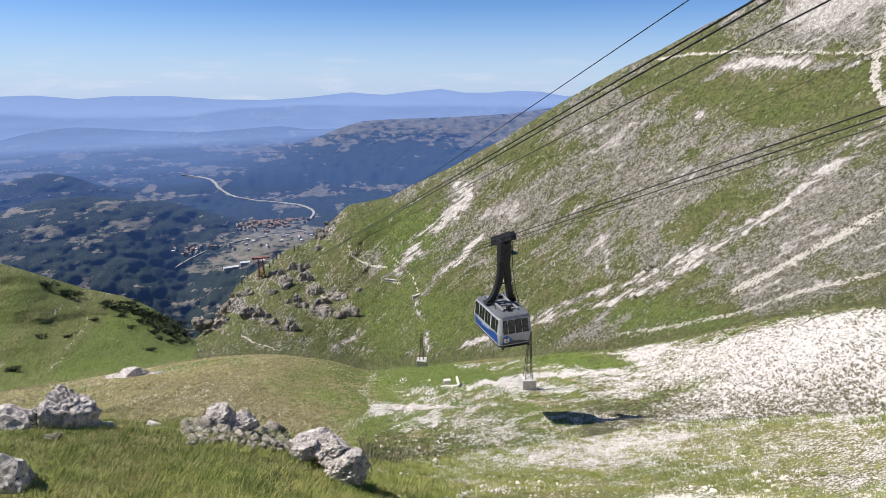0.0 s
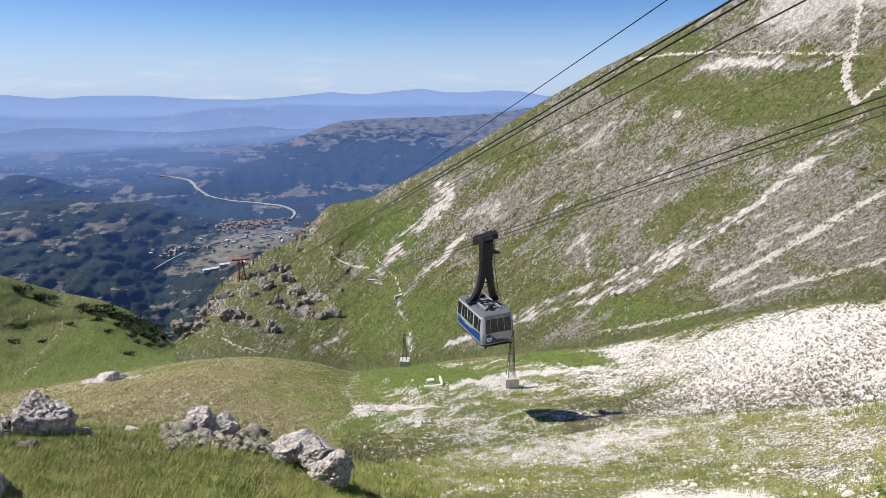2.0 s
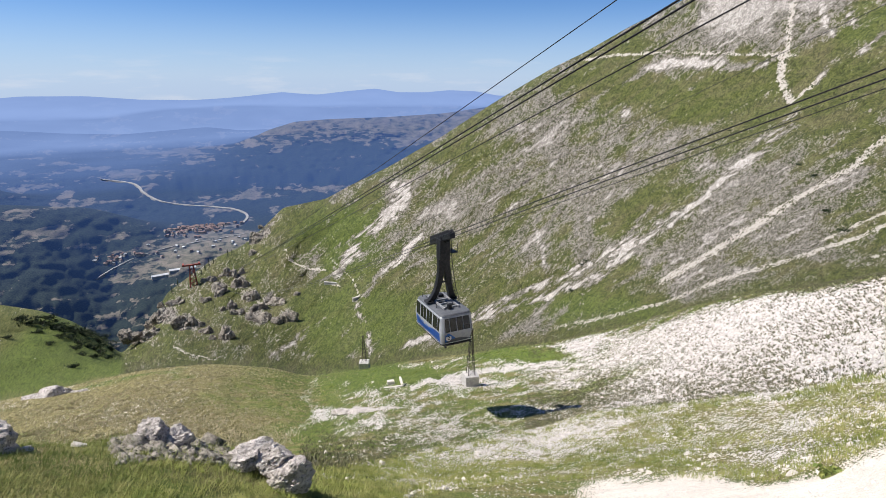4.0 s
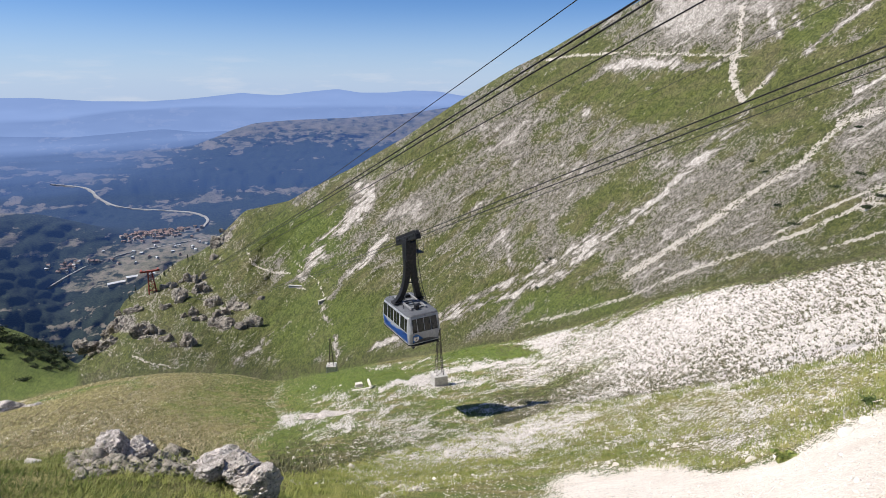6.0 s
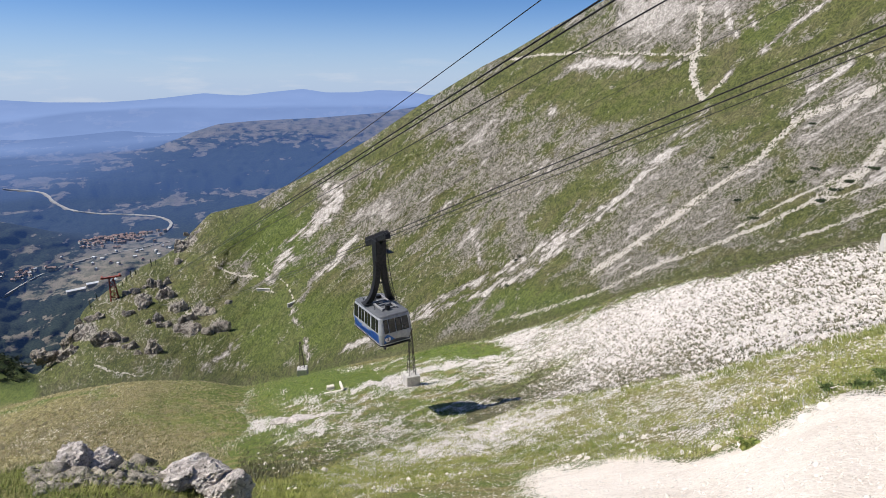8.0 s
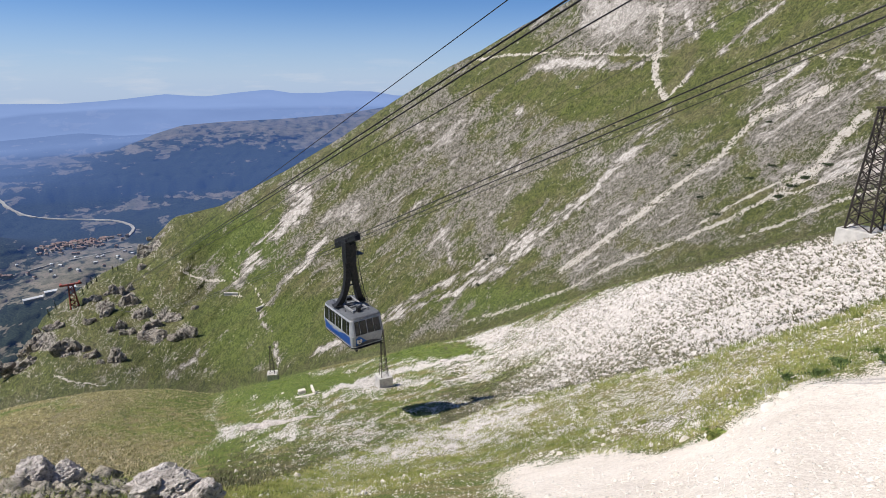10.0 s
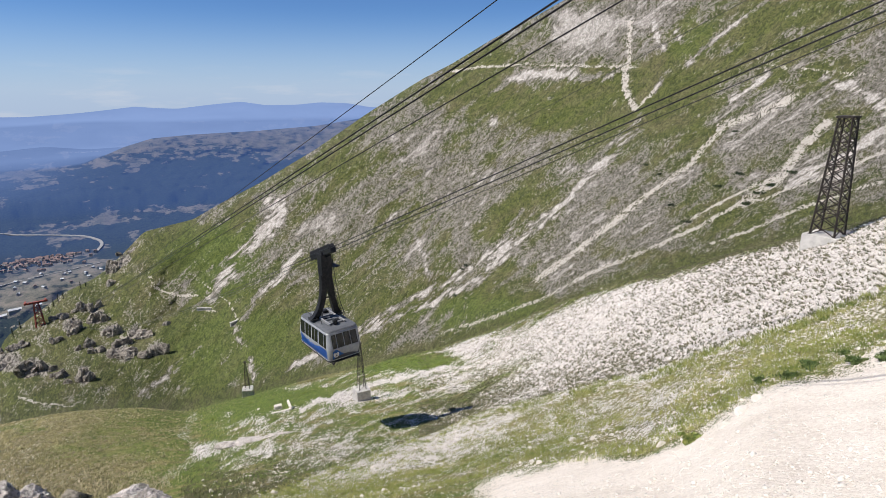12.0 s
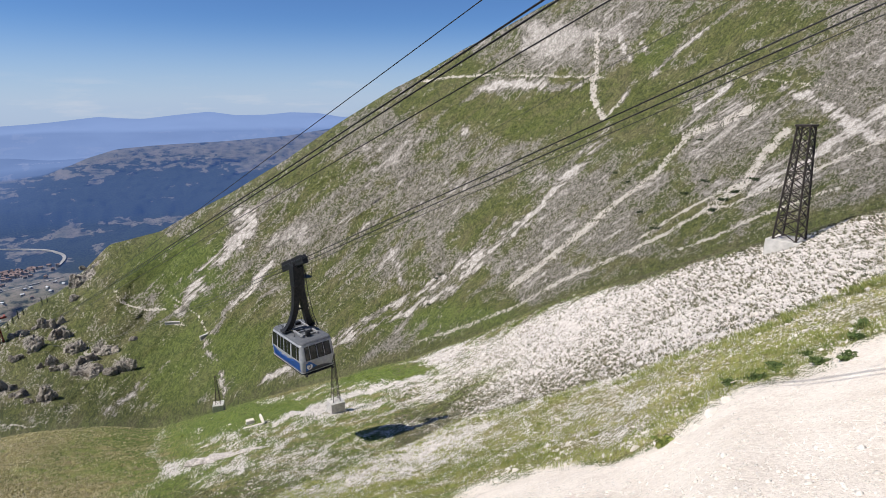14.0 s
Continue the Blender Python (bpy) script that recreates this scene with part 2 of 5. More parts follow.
# each line of the land: its distance, and its height as an angle from the eye
NODES = [
    (curve(AZ, (0, 0.05)), curve(AZ, (0, -88.2))),
    (curve(AZ, (-60, 3.2), (40, 3.4), (60, 3.6)), curve(AZ, (-60, -45), (0, -48), (40, -46), (60, -42))),
    (curve(AZ, (-60, 6.5), (-24, 7), (-12, 8.5), (0, 12), (21, 20), (29, 18), (41, 15), (52, 16), (62, 20), (75, 20)),
     curve(AZ, (-60, -38), (-42, -37.5), (-24, -39.5), (-12, -41), (0, -41), (10, -40), (21, -38.3), (29, -36.6), (35, -35.4), (41, -34), (47, -29.9), (51.5, -25.9), (56.6, -22.7), (62, -18.2), (75, -12))),
    (curve(AZ, (-60, 12), (-12, 13.5), (-4, 18), (6, 30), (20, 45), (28, 42), (36, 35), (44, 29), (52, 28), (62, 30), (75, 30)),
     curve(AZ, (-60, -24), (-42, -27), (-36, -28.6), (-30, -30.4), (-24, -31.6), (-18, -34), (-12, -37), (-6, -38), (0, -37.5), (10, -36), (17.4, -34.3), (23.9, -32), (32, -29.8), (41, -26.7), (51, -21.5), (56, -18), (61.2, -14.2), (75, -9))),
    (curve(AZ, (-60, 27), (-12, 30), (0, 42), (10, 62), (20, 62), (28, 58), (36, 48), (44, 42), (52, 37), (62, 38), (75, 38)),
     curve(AZ, (-60, -26), (-42, -29), (-30, -32), (-24, -33), (-18, -34.6), (-12, -35.5), (-6, -35), (0, -34), (10, -31.6), (20, -30.6), (28, -28.2), (36, -25.4), (44, -21), (52, -16.6), (60, -11.5), (75, -7))),
    (curve(AZ, (-60, 80), (-30, 105), (-18, 112), (-8, 130), (-2, 125), (6, 115), (12, 112), (20, 100), (28, 86), (36, 72), (44, 60), (52, 51), (60, 50), (75, 50)),
     curve(AZ, (-60, -24), (-42, -24.3), (-36, -25.1), (-30, -25.5), (-24, -25.7), (-18, -26.4), (-12, -27.8), (-8.6, -29), (-2, -28.7), (3, -28.2), (10, -27.4), (17, -26.2), (20, -25.4), (26, -23.4), (34, -19.8), (41.5, -17.1), (50, -13.4), (54, -12.0), (60, -8.8), (75, -5))),
]
far_el = curve(AZ, (-60, -26), (-42, -25.3), (-30, -26.4), (-20, -27.0), (-12, -28.3), (-8.6, -29.2), (0, -29.0), (10, -28.0), (20, -26.4), (28, -24), (36, -20.2), (44, -17.2), (52, -13.8), (60, -10), (75, -6))
NODES += [
    (curve(AZ, (-60, 130), (-18, 160), (0, 160), (20, 140), (44, 90), (60, 75), (75, 75)), far_el),
    (curve(AZ, (-60, 200), (-30, 260), (-10, 300), (0, 260), (20, 220), (40, 150), (60, 120), (75, 120)), far_el + curve(AZ, (-60, 1.0), (20, 1.0), (60, 1.4), (75, 1.4))),
]
SKY_EL = curve(AZ, (-60, -8), (-45, -12), (-39.6, -14.4), (-36.8, -16.1), (-34.2, -17.6), (-31.2, -18.9), (-29.1, -20.3), (-26.9, -22.5), (-25.9, -23.9), (-25.2, -23.4), (-24.1, -22.5), (-22.6, -21.2), (-21.3, -19.3), (-19.2, -18.1), (-16.5, -16.6), (-14.3, -15.9), (-13.1, -15.2), (-11.5, -13.9), (-9.8, -12.4), (-5.5, -11.7), (-3.3, -10.6), (0.9, -8.7), (6.2, -5.8), (11.8, -2.2), (17, 0.85), (19.8, 2.2), (23.5, 4.3), (27.6, 6.3), (31.1, 8.1), (38, 11), (50, 14), (60, 16), (75, 18))
SKY_H = curve(AZ, (-60, 420), (-40, 440), (-30, 470), (-25, 500), (-19, 600), (-10, 700), (0, 780), (20, 900), (40, 880), (60, 760), (75, 700))
for share in (0.45, 1.0):
    h0, e0 = NODES[7]
    NODES.append((h0 * (SKY_H / h0) ** (share ** 0.9), e0 + (SKY_EL - e0) * share))
NODES += [
    (SKY_H * 1.08, SKY_EL - 1.5),
    (SKY_H * 1.35, SKY_EL - curve(AZ, (-60, 9), (-26, 7), (0, 14), (30, 26), (75, 30))),
]
LAST_NEAR = len(NODES) - 1
NODES += [
    (curve(AZ, (0, 1450.0)), curve(AZ, (-60, -21), (-26, -25), (0, -24), (75, -22))),
    (curve(AZ, (0, 1750.0)), curve(AZ, (-60, -15), (-38, -15.5), (-30, -16.5), (-26, -19), (-22, -17.5), (-18, -16), (0, -16), (75, -18))),
    (curve(AZ, (0, 2150.0)), curve(AZ, (-60, -10.6), (-38.8, -10.4), (-35.7, -9.7), (-32.9, -9.8), (-29.5, -10.4), (-26.3, -10.9), (-23.5, -12), (-20.6, -13.2), (-18, -13.9), (-10, -13.8), (75, -14))),
    (curve(AZ, (0, 2300.0)), curve(AZ, (-60, -11.2), (-38, -11.0), (-33, -10.9), (-29, -11.3), (-25, -12), (-21, -12.6), (-17, -12.6), (75, -12.6))),
    (curve(AZ, (0, 2650.0)), curve(AZ, (-60, -8.4), (-38.4, -8.2), (-35.3, -7.6), (-33.4, -8.1), (-31.5, -9.1), (-28.1, -9.9), (-24, -9.8), (-16, -10.6), (-8, -10.7), (12, -10.4), (75, -10.4))),
    (curve(AZ, (0, 2780.0)), curve(AZ, (-60, -8.8), (-35, -8.6), (-30, -9.2), (-24, -9.3), (-20, -8.6), (-14, -8.8), (12, -9.2), (75, -9.6))),
    (curve(AZ, (0, 3100.0)), curve(AZ, (-60, -7.0), (-38, -7.1), (-28, -7.2), (-22, -7.4), (-17, -7.2), (-14.5, -6.9), (-11, -6.6), (0, -6.4), (12, -6), (75, -7.5))),
    (curve(AZ, (0, 3500.0)), curve(AZ, (-60, -6.3), (-30, -6.3), (-20, -6.3), (-16, -6.4), (-13.6, -6.2), (-10.3, -4.85), (-8, -4.2), (-4.7, -4.0), (0.9, -3.85), (6.5, -3.5), (11.9, -2.7), (20, -3), (40, -6))),
    (curve(AZ, (0, 3620.0)), curve(AZ, (-60, -5.9), (-20, -5.7), (-12, -5.4), (0, -5.2), (40, -5.2))),
    (curve(AZ, (0, 4000.0)), curve(AZ, (-60, -4.6), (-44, -5.0), (-38, -4.9), (-35.5, -4.3), (-32.7, -4.05), (-29.9, -4.3), (-27.3, -4.6), (-23, -4.9), (-19, -4.7), (-16, -4.5), (-13, -4.9), (0, -4.6), (40, -4.6))),
    (curve(AZ, (0, 4100.0)), curve(AZ, (0, -4.9))),
    (curve(AZ, (0, 4500.0)), curve(AZ, (-60, -3.2), (-45, -2.9), (-38, -2.9), (-33, -3.5), (-24, -3.6), (-20, -3.0), (-14, -2.7), (-6, -2.9), (60, -3.2))),
    (curve(AZ, (0, 4850.0)), curve(AZ, (-60, -1.4), (-37.2, -1.5), (-35, -1.45), (-32, -1.8), (-29.5, -1.6), (-25.1, -1.65), (-21, -2.0), (-16.9, -2.1), (-14, -1.95), (-12.2, -1.8), (-9, -1.45), (-7.4, -1.6), (-5.7, -1.7), (-3, -1.4), (-0.2, -1.15), (2, -1.5), (4.7, -1.5), (7, -1.3), (9.6, -1.4), (11.8, -1.8), (30, -1.5))),
    (curve(AZ, (0, 4930.0)), curve(AZ, (0, -2.6))),
]
UP_EL = [-88.2, -30, -12, -7, -5, -4, -3.5, -2, 0, 6, 4, -4]
behind = smooth(35, 80, np.abs((AZ - 187 + 180) % 360 - 180) * -1 + 115)
for k, e in enumerate(UP_EL):
    NODES[k] = (NODES[k][0], NODES[k][1] * (1 - behind) + e * behind)
ROWS_IN = [10, 30, 40, 44, 60, 12, 12, 100, 150, 5, 8, 12, 36, 44, 4, 26, 4, 22, 34, 3, 12, 3, 12, 18, 3]


def blur(v, width):
    """Softens a line round the compass, within the finely drawn stretch."""
    n = int(width / 0.2)
    if n < 1:
        return v
    ker = np.hanning(2 * n + 3)
    f = np.pad(v[: len(FINE)], n + 1, mode="edge")
    return np.concatenate([np.convolve(f, ker / ker.sum(), "valid"), v[len(FINE):]])


SOFT = {9: 0.4, 13: 1.0, 14: 1.0, 16: 0.8, 19: 0.6, 21: 0.8, 24: 0.4}
H = np.array([blur(h, 2.5) for h, e in NODES])
E = np.array([blur(e, SOFT.get(k, 2.0)) for k, (h, e) in enumerate(NODES)])


def profile():
    """Rows of distance and angle from node to node, on monotone cubics of the distance's logarithm."""
    L = np.log(H)
    dx = np.diff(L, axis=0)
    sl = np.diff(E, axis=0) / dx
    d = np.zeros_like(E)
    same = sl[:-1] * sl[1:] > 0
    w1, w2 = 2 * dx[1:] + dx[:-1], dx[1:] + 2 * dx[:-1]
    with np.errstate(divide="ignore", invalid="ignore"):
        d[1:-1] = np.where(same, (w1 + w2) / (w1 / sl[:-1] + w2 / sl[1:]), 0)
    d[0], d[-1] = sl[0], sl[-1]
    hs, es, ks = [], [], []
    for k, n in enumerate(ROWS_IN):
        for j in range(n + (k == len(ROWS_IN) - 1)):
            t = j / n
            a, b = 2 * t ** 3 - 3 * t ** 2 + 1, t ** 3 - 2 * t ** 2 + t
            c, e = -2 * t ** 3 + 3 * t ** 2, t ** 3 - t ** 2
            es.append(a * E[k] + b * dx[k] * d[k] + c * E[k + 1] + e * dx[k] * d[k + 1])
            hs.append(np.exp(L[k] + t * dx[k]))
            ks.append(k + t)
    return np.array(hs), np.array(es), np.array(ks)


HH, EE, KK = profile()
first = KK < 1  # an even slope from the foot of the eye outwards
foot_z = H[1] * np.tan(np.radians(E[1]))
EE[first] = np.degrees(np.arctan2(-1.6 + (foot_z + 1.6) * HH[first] / H[1], HH[first]))
AA = np.broadcast_to(AZ, HH.shape)
K2 = np.broadcast_to(KK[:, None], HH.shape)


def along(az, el, slope=37.0):
    c, s = math.cos(radians(slope)), math.sin(radians(slope))
    return az * c + el * s, -az * s + el * c


def line_mask(az, el, width, *pts):
    """1 along a line of (bearing, angle) points, fading over its width; ragged at the edges."""
    best = np.full(az.shape, 99.0)
    for (a0, e0), (a1, e1) in zip(pts[:-1], pts[1:]):
        dx, dy = a1 - a0, e1 - e0
        t = np.clip(((az - a0) * dx + (el - e0) * dy) / (dx * dx + dy * dy), 0, 1)
        best = np.minimum(best, np.hypot(az - a0 - t * dx, el - e0 - t * dy))
    return 1 - smooth(0.35, 1.15, best / width)


def relief():
    """Unevenness of the land, moved along the lines of sight so that its outlines stay."""
    u, v = along(AA, EE)
    out = np.ones_like(HH)
    mountain = smooth(6.8, 7.6, K2) * (1 - smooth(9.0, 9.3, K2))
    hill = 1 - smooth(-27.5, -25.0, AA)
    out += mountain * (1 - hill) * ((fbm(u * 0.07, v * 0.28, 3, 3) - 0.5) * 0.05 + (fbm(u * 0.5, v * 1.5, 3, 5) - 0.5) * 0.013 + (0.2 - np.abs(fbm(u * 0.7, v * 2.6, 4, 9) - 0.5)) * 0.014 * smooth(-6, 4, AA))
    out += mountain * hill * ((fbm(AA * 0.10 + EE * 0.12, EE * 0.22, 4, 6) - 0.5) * 0.10 + (fbm(AA * 0.9, EE * 1.6, 3, 7) - 0.5) * 0.012)
    rocky = mountain * smooth(-4, -12, AA) * smooth(-27, -22, AA)
    out += rocky * ((fbm(AA * 0.8, EE * 0.8, 4, 8) - 0.5) * 0.018 + (0.15 - np.abs(fbm(AA * 1.6, EE * 1.0, 4, 10) - 0.5)) * 0.008)
    near = smooth(1, 2, K2) * (1 - smooth(5.0, 5.6, K2))
    x, y = HH * np.sin(np.radians(AA)), HH * np.cos(np.radians(AA))
    out += near * ((fbm(x * 0.12, y * 0.12, 3, 21) - 0.5) * 0.05 + (fbm(x * 0.8, y * 0.8, 3, 23) - 0.5) * 0.025)
    wobble = EE + (fbm(x * 0.5, y * 0.5, 3, 25) - 0.5) * 0.8
    out -= 0.006 * np.maximum(line_mask(AA, wobble, 0.2, (44, -32.0), (50, -27.6), (58, -24.6), (64, -23.2)), line_mask(AA, wobble, 0.16, (52, -27.4), (58, -26.2), (64, -25.6)))
    hills = smooth(11.5, 12.5, K2) * (1 - smooth(23, 24, K2))
    spurs = np.abs(fbm(AA * 0.42 + EE * 0.2, EE * 0.75, 5, 31) - 0.5)
    out += hills * (0.006 - spurs * 0.045 + (fbm(AA * 2.2, EE * 4.0, 3, 33) - 0.5) * 0.012)
    return out


RR = HH * relief()
X, Y = RR * np.sin(np.radians(AA)), RR * np.cos(np.radians(AA))
Z = EYE + RR * np.tan(np.radians(EE))


def spot(az, el, a, e, ra, re):
    return 1 - smooth(0.5, 1.3, np.hypot((az - a) / ra, (el - e) / re))


def near_cover():
    a = AA + (fbm(AA * 1.3, EE * 1.3, 3, 41) - 0.5) * 1.2
    e = EE + (fbm(AA * 1.3, EE * 1.3, 3, 43) - 0.5) * 0.8
    u, v = along(AA, EE)
    mountain = smooth(6.9, 7.3, K2)
    w = (fbm(AA * 0.12, EE * 0.12, 3, 52) - 0.5) * 5
    streak = fbm(u * 0.42 + w, v * 1.05 + w * 0.6, 5, 51, 0.62)
    broad = fbm(u * 0.10 + w * 0.4, v * 0.2, 3, 55)
    bare = mountain * np.clip(0.425 + 0.10 * smooth(30, 45, AA) + (streak - 0.5) * 1.1 + (broad - 0.5) * 1.4, 0, 0.68)
    thin = fbm(u * 0.6 + w, v * 2.8, 4, 53, 0.6)
    bare += mountain * (0.30 * smooth(0.62, 0.70, thin) - 0.12 * (1 - smooth(0.35, 0.5, thin)))
    # grey upper slopes, green shoulder below the track
    bare += mountain * (0.34 * spot(a, e, 31, 4.8, 9, 2.6) + 0.18 * spot(a, e, 14, -4, 6, 5) + 0.38 * spot(a, e, 48, -5, 6, 5) + 0.10 * smooth(38, 46, a) * smooth(0, 3, e) + 0.22 * spot(a, e, 31, -8.6, 4.5, 4) + 0.22 * spot(a, e, 4.9, -11.2, 4, 3) + 0.2 * spot(a, e, 15.5, -3.5, 5, 2.5) + 0.2 * spot(a, e, 30, 1.0, 6, 0.8))
    bare -= mountain * (0.42 * spot(a, e, 29, -2, 7, 2.4) + 0.36 * spot(a, e, -3, -22.5, 8, 4.5) + 0.45 * spot(a, e, 41.2, 4.2, 2.2, 1.6) + 0.4 * spot(a, e, 37.6, 0.3, 0.9, 1.2) + 0.25 * spot(a, e, 50, 5, 6, 2.5) + 0.3 * spot(a, e, -5.4, -15, 3.5, 3) + 0.35 * spot(a, e, 26.3, -21.6, 7, 1.4) + 0.3 * spot(a, e, 43.5, -4.6, 1.6, 1.2) + 0.3 * spot(a, e, 40.5, -15.8, 6, 0.8))
    spur = mountain * (1 - smooth(-11, -7.5, a)) * smooth(-26.5, -25, AA)
    knobs = fbm(AA * 0.9, EE * 1.1, 5, 57, 0.6)
    bare = bare * (1 - spur) + spur * np.clip(0.24 + (knobs - 0.5) * 0.9, 0, 0.6)
    bare -= mountain * 0.5 * (1 - smooth(-26.5, -25.5, AA))
    gul = np.maximum.reduce([
        line_mask(a, e, 0.42, (1.7, -26.8), (5.4, -25.9), (7.9, -25), (11.7, -23.4), (17.3, -21.6), (23.2, -18.7), (25.9, -15.8)),
        line_mask(a, e, 0.48, (8, -24.6), (11.7, -22.7), (17.2, -20.1), (22, -18), (25.9, -15.1), (30.1, -12.2), (33.4, -8.5), (36.1, -6)),
        line_mask(a, e, 0.3, (33, -9.1), (35.7, -6.4), (37.9, -2.7)) * 0.8,
        line_mask(a, e, 0.85, (-4.6, -19.2), (-2.2, -15.8), (0.2, -14.0), (2, -12.0), (2.6, -10.8)),
        line_mask(a, e, 0.42, (-2.2, -21.5), (1.0, -18.5), (4.1, -15.6)),
        line_mask(a, e, 0.38, (-12, -26.7), (-8.7, -24.9), (-6.3, -23.4)),
        line_mask(a, e, 0.36, (47.5, 1), (44.3, -3)),
        line_mask(a, e, 0.32, (41.4, 2), (43.2, 3.9), (45.5, 5.6)),
        line_mask(a, e, 0.25, (38.3, 5.3), (39.1, 3.3)), line_mask(a, e, 0.25, (40.2, 5.0), (40.4, 3.6)),
        line_mask(a, e, 0.35, (39.2, 0.6), (38.6, -1.0)),
        line_mask(a, e, 0.5, (51.8, 0.6), (55.0, -0.8), (58.6, -3.2)), line_mask(a, e, 0.5, (59.1, -1.2), (56.2, -3.7), (53.4, -6.1), (50.6, -8.3)),
        line_mask(a, e, 0.25, (-1.2, -29.0), (-2.0, -25.2), (-3.0, -22)),
        line_mask(a, e, 0.28, (16, -14.7), (17.8, -20.1)) * 0.75,
        line_mask(a, e, 0.28, (21, -22), (25, -15.5), (27, -12)) * 0.6,
        line_mask(a, e, 0.5, (23.5, -0.6), (25, 0.6), (28, 1.2), (34.9, 0.9)) * 0.8,
        spot(a, e, 23.9, -3.3, 0.55, 0.6), spot(a, e, 29.2, -0.9, 0.35, 0.2), spot(a, e, 1.6, -10.6, 0.8, 0.8)])
    broken = fbm(u * 0.55, v * 4.5, 4, 58, 0.6)
    bare = np.clip(bare, 0, 0.9) + mountain * gul * np.clip(0.1 + 1.5 * smooth(0.36, 0.62, broken), 0, 1) * 0.8
    a2, e2 = AA + (a - AA) * 0.3 + (fbm(AA * 5, EE * 5, 2, 47) - 0.5) * 0.2, EE + (e - EE) * 0.25 + (fbm(AA * 5, EE * 5, 2, 48) - 0.5) * 0.16
    tracks = 0.66 * np.maximum.reduce([
        line_mask(a2, e2, 0.17, (19.6, 1.5), (22.7, 1.9), (26.4, 2.1), (32.4, 1.9), (37.1, 1.7)),
        line_mask(a2, e2, 0.14, (47.6, 1.7), (54.4, 0.8), (59.0, -0.3)) * 0.8,
        line_mask(a2, e2, 0.34, (36.2, 5.6), (36.3, 2.6), (36.2, 1.1)), line_mask(a2, e2, 0.5, (36.2, 1.6), (36.2, -0.1), (37.1, -2.0)),
        line_mask(a2, e2, 0.2, (39.2, 0.2), (37.3, -2.0)),
        line_mask(a2, e2, 0.46, (28.7, -19), (33.1, -15.5), (36.4, -12.5), (39, -10)), line_mask(a2, e2, 0.34, (39, -10), (42.3, -7.2), (45.1, -3.2)), line_mask(a2, e2, 0.5, (44.6, -3.4), (47.4, -2.5), (50, -0.9)),
        line_mask(a2, e2, 0.27, (18.6, -24.5), (23.4, -23.1), (29.2, -20.9), (34.4, -17.8), (39.2, -15.4), (43.6, -12.8), (47.4, -9.9)), line_mask(a2, e2, 0.55, (47.2, -10.1), (49.8, -7.8), (51.1, -5), (52.6, -3)),
        line_mask(a2, e2, 0.22, (47.4, -10.4), (52.6, -7.6), (59.3, -3.4)), line_mask(a2, e2, 0.2, (41.5, -13.2), (46, -9.8), (50, -7.2)),
        line_mask(a2, e2, 0.2, (45.1, -14.1), (48.3, -12.4), (52, -10), (57, -7.4)),
        line_mask(a2, e2, 0.2, (-10, -16.2), (-9.4, -17.6), (-7.9, -18.5), (-6.0, -18.8)),
        line_mask(a2, e2, 0.2, (-6.3, -19.9), (-4.4, -20.5)),
        line_mask(a2, e2, 0.1, (-5.5, -17.6), (-3.4, -19.6), (-2.4, -22)),
        line_mask(a2, e2, 0.12, (-21.5, -24.0), (-19.9, -25.2), (-17.6, -26.1)),
    ]) * mountain * (0.78 + 0.3 * smooth(0.36, 0.58, fbm(u * 1.6, v * 2.4, 3, 60)))
    # near ground
    near = 1 - smooth(5.1, 5.6, K2)
    patch = fbm(X * 0.09, Y * 0.09, 4, 61)
    small = fbm(X * 0.5, Y * 0.5, 4, 63)
    u2, v2 = along(AA + (a - AA) * 0.6, EE + (e - EE) * 0.6, 13.0)
    terrace = fbm(u2 * 0.7, v2 * 4.2, 4, 65, 0.65) - 0.5
    scree = smooth(2.9, 3.15, K2) * (1 - smooth(4.62, 5.0, K2 + (small - 0.5) * 0.35)) * smooth(15, 36, AA + (patch - 0.5) * 16)
    mixed = smooth(2.2, 3.0, K2) * (1 - smooth(4.75, 5.0, K2)) * smooth(-10, -3, AA) * (1 - smooth(20, 29, AA))
    band = smooth(1.9, 2.1, K2) * (1 - smooth(2.95, 3.1, K2)) * smooth(-8, 4, AA)
    n_bare = scree * (0.86 + terrace * 0.5) + mixed * (0.33 + (patch - 0.5) * 0.5 + terrace * 1.1) + band * (0.36 + terrace * 0.6 + (small - 0.5) * 0.3 + (patch - 0.5) * 0.3)
    meadow = smooth(4.0, 4.2, K2) * (1 - smooth(5.0, 5.05, K2)) * (1 - smooth(-22, -8, AA + (patch - 0.5) * 16))
    n_bare += meadow * (0.19 + terrace * 0.5 + 0.12 * smooth(0.4, 0.6, patch) * (1 - smooth(-28.6, -27.2, EE + (patch - 0.5) * 2)))
    n_bare += 0.3 * spot(a, e, 8, -30.2, 5, 0.28) + 0.5 * line_mask(a, e, 0.22, (2.9, -30.8), (6.3, -30.0), (13.1, -28.9), (18.8, -28.0))
    n_bare += 0.28 * line_mask(a, e, 0.6, (-11.4, -34.2), (-7.5, -32.6), (-9.3, -30.9), (-7.9, -29.4)) + 0.34 * spot(a, e, -6.8, -32.6, 1.8, 0.7)
    n_bare -= 0.5 * spot(a, e, 0, -29.6, 6, 0.9) + 0.5 * spot(a, e, 14, -27.2, 8, 0.7)
    bare = np.where(K2 < 5.5, np.clip(n_bare, 0, 1) * near, bare)
    # the gravel terrace: its outer edge lies down the slope, its other edge against the lawn
    rag = (fbm(X * 0.9, Y * 0.9, 3, 67) - 0.5) * 1.6
    outer = (1 - smooth(1.9, 2.08, K2 + (small - 0.5) * 0.25))
